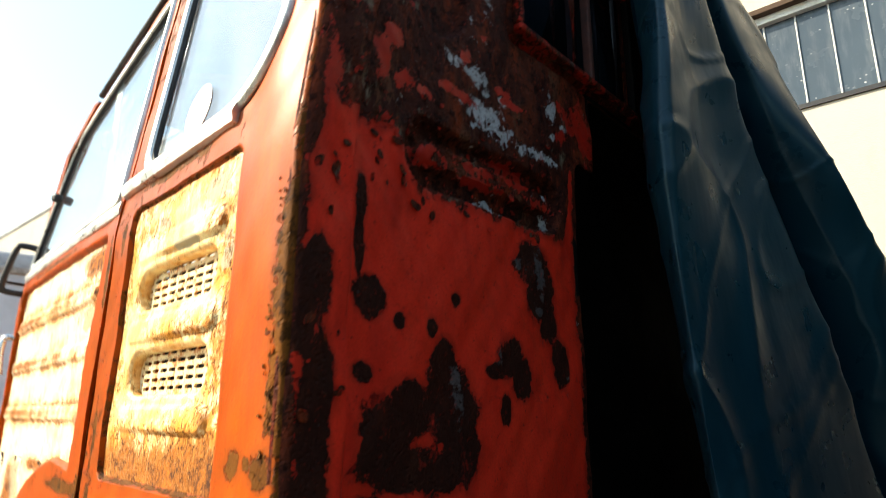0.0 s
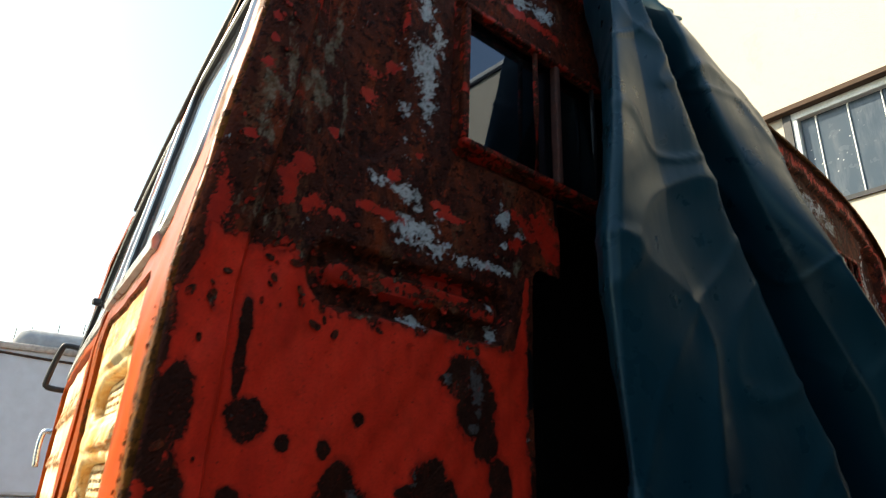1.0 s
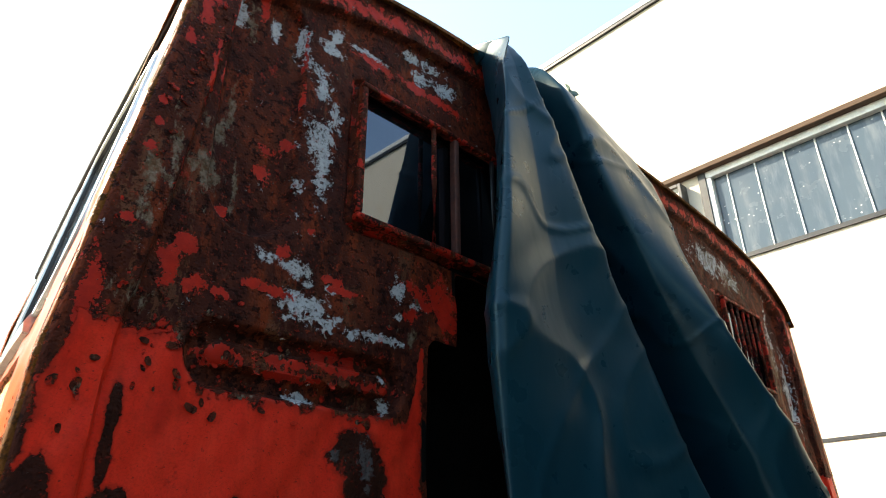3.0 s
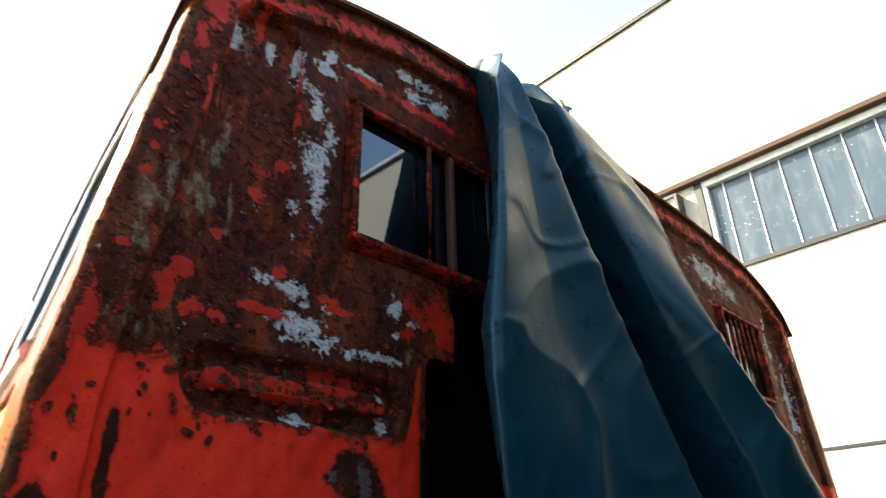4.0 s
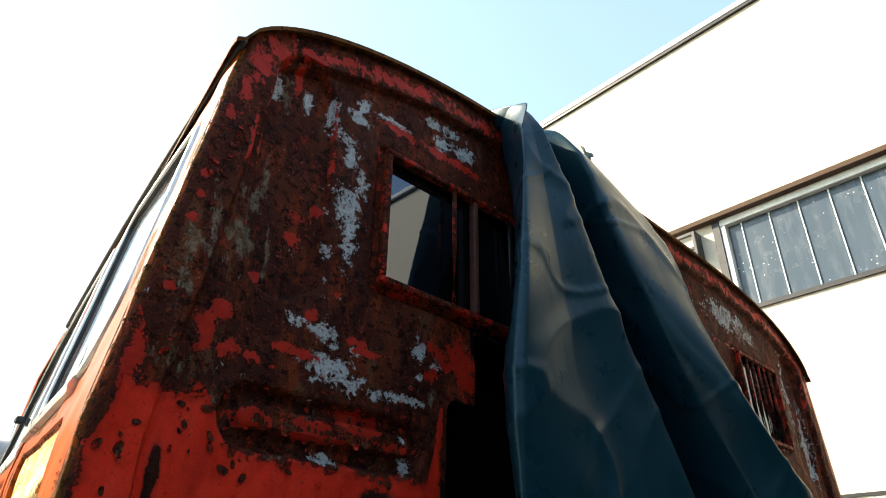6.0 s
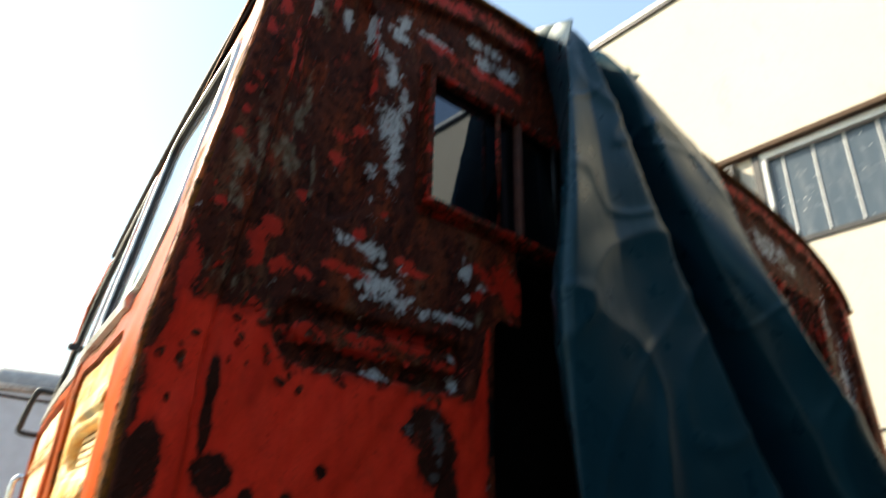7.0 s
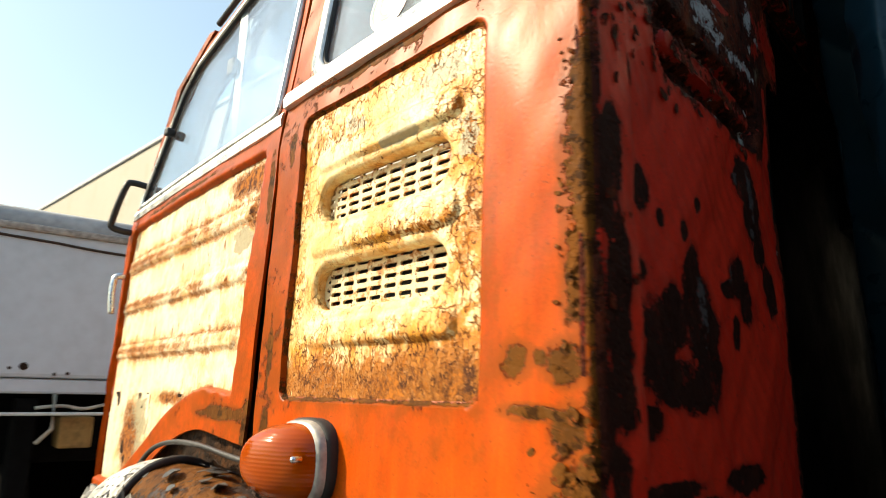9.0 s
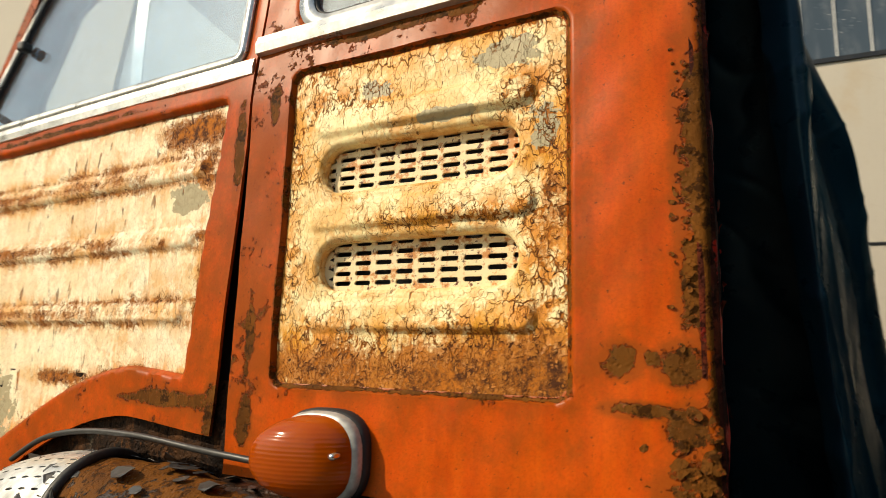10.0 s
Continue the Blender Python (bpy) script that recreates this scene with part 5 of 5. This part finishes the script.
def on_wall(s, z, out=0.0):
    """A place on the building's wall: s along it, out towards the yard."""
    return BW_N * (BW_C - out) + BW_D * s + Vector((0, 0, z))


def wall_box(s0, s1, z0, z1, out0, out1, bevel=0.0):
    bm = bmesh.new()
    m = Matrix((( -BW_N.x, BW_D.x, 0, BW_N.x * BW_C), (-BW_N.y, BW_D.y, 0, BW_N.y * BW_C), (0, 0, 1, 0), (0, 0, 0, 1)))
    box(bm, (out0, s0, z0), (out1, s1, z1), bevel, m)
    return bm


def plaster():
    t = Tree("cream_wall_render")
    tone = t.mix(t.noise(0.9, 5, 0.6), (0.50, 0.45, 0.37), (0.58, 0.54, 0.46))
    tone = t.mix(t.step(t.noise(3.2, 6, 0.7, t.scaled(1, 1, 0.5)), 0.55, 0.8, 0.0, 0.6), tone, (0.46, 0.33, 0.18))
    tone = t.mix(t.step(t.noise(40, 4), 0.5, 0.8, 0.0, 0.25), tone, (0.45, 0.40, 0.32))
    hair = t.step(t.cells(1.3, t.warped(2.0, 0.5)), 0.0, 0.003, 0.12, 0.0)
    t.set(Base_Color=t.mix(hair, tone, (0.30, 0.25, 0.2)), Roughness=0.9, Normal=t.bump(t.noise(120, 5, 0.7), 0.35, 0.003))
    return t.mat


def wood_trim():
    t = Tree("weathered_brown_board")
    g = t.noise(30, 5, 0.6, t.scaled(6, 0.6, 6))
    t.set(Base_Color=t.mix(g, (0.03, 0.018, 0.011), (0.11, 0.062, 0.034)), Roughness=0.85, Normal=t.bump(g, 0.6, 0.004))
    return t.mat


def channel_glass():
    t = Tree("rain_spotted_channel_glass")
    spots = t.step(t.cells(34, None, "F1"), 0.10, 0.16, 1.0, 0.0)
    some = t.calc("MULTIPLY", spots, t.step(t.noise(5, 3), 0.5, 0.62))
    base = t.mix(t.noise(2.5, 4), (0.040, 0.060, 0.085), (0.075, 0.10, 0.125))
    base = t.mix(t.step(t.noise(6, 4, 0.6, t.scaled(3, 3, 0.6)), 0.45, 0.8, 0.0, 0.4), base, (0.22, 0.235, 0.25))
    t.set(Base_Color=t.mix(t.calc("MULTIPLY", some, 0.8), base, (0.75, 0.75, 0.72)), Roughness=t.step(t.noise(9, 4), 0.3, 0.7, 0.14, 0.3), Specular_IOR_Level=0.4)
    return t.mat


PLASTER, BOARD, CHANNEL = plaster(), wood_trim(), channel_glass()
WHITE_STEEL = plain("white_painted_steel", (0.72, 0.73, 0.72), 0.5, 0, 120, 0.2)
building = thing("workshop_building", on_wall(3, 0), "cream rendered workshop building with a high strip window", "building")
W_S1, W_Z0, W_Z1 = 0.645, 3.022, 3.585
part("wall", wall_box(-14, 30, -0.05, W_Z0, -0.3, 0.0), PLASTER, building)
part("wall", wall_box(-14, 30, W_Z1 + 0.03, 5.03, -0.3, 0.0), PLASTER, building)
part("wall", wall_box(W_S1 + 0.03, 30, W_Z0, W_Z1 + 0.03, -0.3, 0.0), PLASTER, building)
part("roof_edge", wall_box(-14, 30, 5.03, 5.075, -0.35, 0.025, 0.004), WHITE_STEEL, building, "pale metal roof edge")
part("roof_edge_strip", wall_box(-14, 30, 5.005, 5.03, -0.3, 0.02), DARK_STEEL, building)
part("roof", wall_box(-14, 30, 5.03, 5.06, -9.0, -0.35), WHITE_STEEL, building)
strip = part("strip_window", wall_box(-14, W_S1, W_Z0 - 0.012, W_Z0 + 0.012, -0.06, 0.012), DARK_STEEL, building, "high strip window of channel glass")
part("lintel_board", wall_box(-14, W_S1 + 0.32, W_Z1 + 0.012, W_Z1 + 0.044, 0.0, 0.05, 0.004), BOARD, strip, "weathered brown board")
part("window_post", wall_box(W_S1 - 0.012, W_S1 + 0.032, W_Z0, W_Z1 + 0.012, -0.06, 0.012, 0.002), DARK_STEEL, strip)
part("window_frame", wall_box(-14, W_S1 - 0.012, W_Z1 - 0.03, W_Z1 + 0.012, -0.06, 0.006, 0.002), WHITE_STEEL, strip)
part("window_frame", wall_box(W_S1 - 0.04, W_S1 - 0.012, W_Z0 + 0.012, W_Z1 - 0.03, -0.06, 0.004, 0.002), WHITE_STEEL, strip)
PITCH = 0.1560
for k in range(40):
    s0 = 0.523 - PITCH * k
    s1 = s0 + PITCH
    s1 = min(s1, W_S1 - 0.04)
    part("pane", wall_box(s0 + 0.004, s1 - 0.004, W_Z0 + 0.012, W_Z1 - 0.03, -0.05, -0.03, 0.003), CHANNEL, strip)
    part("glazing_bar", wall_box(s0 - 0.0038, s0 + 0.0038, W_Z0 + 0.012, W_Z1 - 0.03, -0.05, -0.022, 0.002), WHITE_STEEL, strip)
vent = part("wall_bracket", wall_box(0.755, 0.775, 3.38, 3.555, 0.0, 0.08, 0.003), DARK_STEEL, building, "dark metal bracket")
part("bracket_arm", wall_box(0.775, 0.92, 3.535, 3.555, 0.06, 0.08, 0.002), DARK_STEEL, vent)
part("bracket_arm", wall_box(0.775, 0.92, 3.44, 3.455, 0.06, 0.08, 0.002), DARK_STEEL, vent)
part("wall_joint", wall_box(-14, 30, 2.045, 2.06, -0.001, 0.004), DARK_STEEL, building)

flood = thing("flood_lamp", on_wall(8.0, 5.08), "small dark flood lamp on the workshop's roof edge", "lamp")
part("lamp_arm", wall_box(7.98, 8.02, 5.076, 5.20, 0.0, 0.03, 0.004), DARK_STEEL, flood)
part("lamp_head", wall_box(7.86, 8.14, 5.19, 5.36, -0.02, 0.14, 0.02), DARK_STEEL, flood, "dark box-shaped lamp head")

# ---- ground ----
def gravel():
    t = Tree("dusty_yard_concrete")
    c = t.mix(t.noise(2, 5), (0.15, 0.14, 0.12), (0.21, 0.195, 0.17))
    t.set(Base_Color=t.mix(t.step(t.noise(60, 4), 0.45, 0.7), c, (0.11, 0.10, 0.088)), Roughness=0.95, Normal=t.bump(t.noise(90, 5), 0.6, 0.01))
    return t.mat


ground = part("ground", raw_mesh("ground", [(-900, -900, 0), (900, -900, 0), (900, 900, 0), (-900, 900, 0)], [(0, 1, 2, 3)], False), gravel(), None)
tagged(ground, "dusty worn concrete yard", "ground", kind="structure")

# ---- unseen blockers added behind the camera: a dark block behind the cab, plain walls ----
load = thing("light_block_rear", (1.2, -2.0, 0), "unseen dark block added behind the cab to hold back light", "load")
# unseen box added to keep sky light off the rear wall and tarpaulin
part("cover", boxed((0.24, -3.6, 1.02), (2.1, -0.74, 2.50), 0.06), tarp_cloth(), load, smooth=True)
# unseen dark deck added to stop light bouncing up from the ground
part("bed", boxed((0.05, -3.7, 0.985), (2.2, -0.02, 1.019), 0.01), SHADE_BLACK, load)
# unseen wall added to cut sky light and darken reflections
south_block = part("light_block_south", boxed((-14, -5.3, 0), (2.9, -5.0, 3.6)), plain("dark_south_block", (0.040, 0.036, 0.030), 0.9, 0, 30, 0.4), None)
tagged(south_block, "unseen plain dark wall added to block light from behind", "wall", kind="structure")

# unseen wall added to cut the sky light from the left
west_block = part("light_block_west", boxed((-3.9, -4.99, 0), (-3.6, -0.75, 3.6)), plain("dark_west_block", (0.10, 0.07, 0.055), 0.9, 0, 30, 0.3), None)
tagged(west_block, "unseen plain dark wall added to block light from the left", "wall", kind="structure")

# ---- the pale tipper lorry beyond ----
OLD_WHITE = plain("rust_stained_white_paint", (0.66, 0.62, 0.52), 0.7, 0, 18, 0.45, 0.2, 0.004)
PALE = plain("chalky_white_lorry_paint", (0.58, 0.64, 0.72), 0.55, 0, 14, 0.14, 0.15, 0.004)
tipper = thing("tipper_lorry", (1.6, 5.6, 0), "chalky white tipper lorry, parked, with rust along its edges", "truck")
BX, BY = 0.40, 4.0
TAIL = Matrix.Translation((BX, BY, 0)) @ Matrix.Rotation(radians(-10.5), 4, "Z") @ Matrix.Translation((-BX, -BY, 0))


def tail(bm):
    """Turned with the lorry, the body drawn in a little to its top."""
    for v in bm.verts:
        if v.co.z > 1.45:
            v.co.x += 0.085 * (v.co.z - 1.5) * (1 if v.co.x < 1.4 else -1)
    return bm


# near black that puts the shade under the body into colour
UNDER_SHADE = plain("under_shade_black", (0.006, 0.006, 0.006), 0.95, 0, 140, 0.4, 0.2)
UNDER_SHADE.node_tree.nodes["Principled BSDF"].inputs["Specular IOR Level"].default_value = 0.06
body = part("tipper_body", tail(boxed((BX - 0.02, BY, 1.505), (2.45, BY + 4.2, 2.28), 0.02)), PALE, tipper, "pale sheet steel tipper body")
part("top_rail", tail(boxed((BX - 0.03, BY - 0.02, 2.255), (2.47, BY + 4.2, 2.295), 0.012)), plain("rust_streaked_rail", (0.46, 0.42, 0.38), 0.7, 0, 40, 0.6), body)
part("corner_post", tail(boxed((BX - 0.035, BY - 0.012, 1.46), (BX - 0.005, BY + 0.03, 2.25), 0.006)), WHITE_STEEL, body)
part("under_rail", boxed((BX, BY + 0.02, 1.425), (2.45, BY + 0.15, 1.50), 0.012), PALE, tipper)
part("rear_bar", boxed((BX + 0.1, BY - 0.05, 1.318), (2.4, BY, 1.334), 0.006), WHITE_STEEL, tipper)
part("chassis_rail", boxed((0.9, BY + 0.05, 0.9), (1.0, BY + 4.5, 1.40), 0.01), UNDER_SHADE, tipper)
part("chassis_rail", boxed((1.85, BY + 0.05, 0.9), (1.95, BY + 4.5, 1.40), 0.01), UNDER_SHADE, tipper)
# two black sheets added to close the gaps and darken the underside
part("shade_board", boxed((BX - 0.01, BY + 0.28, 1.06), (2.44, BY + 0.32, 1.44), 0.01), UNDER_SHADE, tipper)
part("shade_sheet", boxed((BX - 0.02, BY + 1.42, 0.25), (2.4, BY + 1.47, 1.44), 0.01), UNDER_SHADE, tipper)
part("sheeted_top", tail(boxed((BX + 0.03, BY + 0.03, 2.23), (2.42, BY + 4.1, 2.40), 0.07)), plain("grey_canvas", (0.42, 0.44, 0.46), 0.8, 0, 25, 0.3), body, "grey canvas cover", smooth=True)
part("guard_tube", tube(smooth_line([(BX - 0.27, BY + 0.15, 1.61), (BX - 0.31, BY + 0.15, 1.45), (BX - 0.33, BY + 0.15, 1.1), (BX - 0.33, BY + 0.15, 0.6)]), 0.03, 10), WHITE_STEEL, tipper)
part("coupling_box", boxed((BX + 0.02, BY - 0.06, 1.28), (BX + 0.14, BY + 0.02, 1.375), 0.02), DARK_STEEL, tipper)
for dx, dz in ((0.22, 1.528), (0.44, 1.55), (0.50, 1.56), (0.64, 1.525), (0.70, 1.53)):
    part("rust_spot", tube([(BX + dx, BY - 0.003, dz), (BX + dx, BY + 0.01, dz)], 0.009 + 0.012 * (dx == 0.50), 7), SILL_RUST, body)
part("guard_post", boxed((BX - 0.06, BY + 0.0, 0.55), (BX + 0.0, BY + 0.05, 1.335), 0.01), OLD_WHITE, tipper, "pale rust-stained guard post")
part("side_box", boxed((BX + 0.70, BY + 0.02, 1.15), (BX + 0.86, BY + 0.24, 1.31), 0.012), plain("ochre_painted_box", (0.34, 0.20, 0.06), 0.7, 0, 40, 0.5), tipper, "ochre painted tool box")
part("hose_bracket", tube([(BX + 0.657, BY, 1.425), (BX + 0.666, BY, 1.25), (BX + 0.60, BY - 0.01, 1.18)], 0.011, 8), OLD_WHITE, tipper, "pale bent bracket")
part("air_pipe", tube(smooth_line([(BX + 0.58, BY + 0.03, 1.354), (BX + 0.70, BY + 0.02, 1.365), (BX + 0.80, BY + 0.03, 1.350), (BX + 0.90, BY + 0.05, 1.37)]), 0.009, 8), OLD_WHITE, tipper)
part("rust_seam", tube(smooth_line([(BX - 0.02, BY - 0.004, 2.243), (BX + 0.3, BY - 0.004, 2.222), (BX + 0.55, BY - 0.004, 2.212), (BX + 0.8, BY - 0.004, 2.196), (BX + 1.4, BY - 0.004, 2.18), (BX + 2.0, BY - 0.004, 2.19)]), 0.0075, 6), plain("dark_rust_seam", (0.06, 0.038, 0.028), 0.9, 0, 50, 0.6), body, "dark rusted seam under the cover")
for y in (BY + 0.85, BY + 2.0):
    for x in (0.58, 0.92, 1.95, 2.28):
        wheel = part("wheel", tyre((x, y, 0.52), 0.52, 0.3), RUBBER, tipper, smooth=True)
part("axle", tube([(0.58, BY + 0.85, 0.52), (2.28, BY + 0.85, 0.52)], 0.06), DARK_STEEL, tipper)
part("axle", tube([(0.58, BY + 2.0, 0.52), (2.28, BY + 2.0, 0.52)], 0.06), DARK_STEEL, tipper)

tipper.matrix_basis = Matrix.Translation((-0.2, -0.3, 0)) @ TAIL @ tipper.matrix_basis

# ---- things at the yard's edge ----
def slab(outline, y0, y1, bevel=0.02):
    """A plate cut to an outline in x and z, from y0 to y1."""
    bm = bmesh.new()
    near = [bm.verts.new((x, y0, z)) for x, z in outline]
    face = bm.faces.new(near)
    out = bmesh.ops.extrude_face_region(bm, geom=[face])
    bmesh.ops.translate(bm, verts=[v for v in out["geom"] if isinstance(v, bmesh.types.BMVert)], vec=(0, y1 - y0, 0))
    if bevel:
        bmesh.ops.bevel(bm, geom=list(bm.edges), offset=bevel, segments=2, affect="EDGES", profile=0.5)
    return bm


def heap(cx, cy, rx, ry, top, seed):
    """Canvas pulled over a heap: steep crumpled sides, a flattish top, down to the ground."""
    n, m, verts, faces = 72, 34, [], []
    for k in range(n):
        w = 2 * math.pi * k / n
        for j in range(m):
            s = j / (m - 1)
            r = 1.0 - 0.10 * s if s < 0.75 else 0.925 * math.sqrt(max(1 - ((s - 0.75) / 0.25) ** 2.2, 0))
            p = Vector((math.cos(w) * 1.6, math.sin(w) * 1.6, s * 4 + seed))
            fold = abs(noise.noise(p * 1.1)) + 0.35 * abs(noise.noise(p * 2.6 + Vector((0, 0, s * 3))))
            q = (abs(math.cos(w)) ** 3 + abs(math.sin(w)) ** 3) ** (-1 / 3)
            r *= q * (1 - 0.62 * fold)
            verts.append((cx + rx * r * math.cos(w), cy + ry * r * math.sin(w), top * (s if s < 0.75 else 0.75 + (s - 0.75)) - 0.25 * fold * (s > 0.5)))
    for k in range(n):
        for j in range(m - 1):
            a, b = k * m + j, (k + 1) % n * m + j
            faces.append((a, b, b + 1, a + 1))
    return raw_mesh("canvas", verts, faces, False)


CANVAS = plain("stained_pale_canvas", (0.62, 0.57, 0.47), 0.85, 0, 26, 0.55, 0.4, 0.006)
for cx, cy, rx, ry, top, seed in ((0.45, 4.85, 0.38, 0.34, 2.20, 1.0), (-0.18, 4.75, 0.44, 0.40, 1.86, 6.0)):
    scrap = thing("covered_heap", (cx, cy, 0), "heap of goods under crumpled pale stained canvas", "covered heap", "canvas heaps beside the tipper")
    part("canvas", heap(cx, cy, rx, ry, top, seed), CANVAS, scrap)

fence = thing("blue_fence", (-1.5, 12, 0), "tall blue sheet metal fence", "fence")
BLUE = plain("faded_blue_sheet", (0.035, 0.075, 0.16), 0.6, 0, 20, 0.3)
for k in range(16):
    x = -4.2 + 0.46 * k
    part("fence_panel", boxed((x, 12.0, 0.0), (x + 0.44, 12.04 + 0.02 * (k % 2), 3.36 - 0.012 * k), 0.008), BLUE, fence)

house = thing("far_house", (-4, 20, 0), "dark brown house with a low gable roof", "house")
BROWN = plain("dark_brown_render", (0.13, 0.10, 0.09), 0.9, 0, 12, 0.3)
part("wall", boxed((-9.0, 18.0, 0), (0.98, 26, 5.45)), BROWN, house)
part("wall", boxed((0.981, 18.1, 0), (1.24, 26, 5.35)), plain("pale_grey_render", (0.4, 0.4, 0.42), 0.9, 0, 12, 0.3), house)
part("roof", slab([(1.48, 4.85), (1.34, 5.45), (0.68, 5.80), (-3.6, 7.6), (-9.3, 5.6), (-9.3, 5.4), (-3.6, 7.3), (1.2, 5.3)], 17.8, 26.2, 0.02), plain("dark_roof_tiles", (0.10, 0.085, 0.08), 0.9, 0, 20, 0.4), house)

masts = [(4.2, 40.0, 9.3), (4.9, 40.0, 9.5), (6.15, 40.0, 9.9), (7.4, 40.0, 10.1)]
for x, y, top in masts:
    mast = thing("mast", (x, y, 0), "thin grey pole against the sky", "mast", "poles beyond the yard")
    part("pole", tube([(x, y, 0), (x + 0.05, y, top * 0.6), (x + 0.12, y, top)], 0.022, 6), DARK_STEEL, mast)

hill = []
for i in range(90):
    x = -70 + 2.0 * i
    for j in range(4):
        h = (23.5 + 3.0 * math.sin(x * 0.05 + 0.6) - 0.02 * x) * (0.0, 0.55, 0.9, 1.0)[j]
        hill.append((x, 118 + 14 * j, h + (0.9 * random.random() + 0.5 * math.sin(i * 2.1) if j else 0)))
faces = [(i * 4 + j, i * 4 + j + 1, i * 4 + j + 5, i * 4 + j + 4) for i in range(89) for j in range(3)]
# the air's haze is put into the slope's blue-grey colour
backdrop = part("backdrop", raw_mesh("backdrop", hill, faces), plain("haze_tinted_slope", (0.22, 0.25, 0.30), 1.0, 0, 2.0, 0.4), None)
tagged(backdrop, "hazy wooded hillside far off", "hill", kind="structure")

wood_verts, wood_faces = [], []
for k in range(3200):
    x, row = random.uniform(-30, 60), random.random()
    z0 = (23.5 + 3.0 * math.sin(x * 0.05 + 0.6) - 0.02 * x) * (0.70 + 0.3 * row)
    h, w, y = random.uniform(0.9, 2.2), random.uniform(0.35, 0.8), 132 + 28 * row
    base = len(wood_verts)
    for q in range(5):
        a = q * 1.256 + random.random()
        wood_verts.append((x + w * math.cos(a), y + w * math.sin(a), z0 + h * random.uniform(0.15, 0.5)))
    wood_verts += [(x, y, z0 + h), (x, y, z0 - 0.4)]
    for q in range(5):
        wood_faces += [(base + q, base + (q + 1) % 5, base + 5), (base + (q + 1) % 5, base + q, base + 6)]
# blue-grey colour stands in for the haze over the trees
wood = part("far_trees", raw_mesh("far_trees", wood_verts, wood_faces, False), plain("haze_tinted_trees", (0.13, 0.15, 0.18), 1.0, 0, 3.0, 0.4), None)
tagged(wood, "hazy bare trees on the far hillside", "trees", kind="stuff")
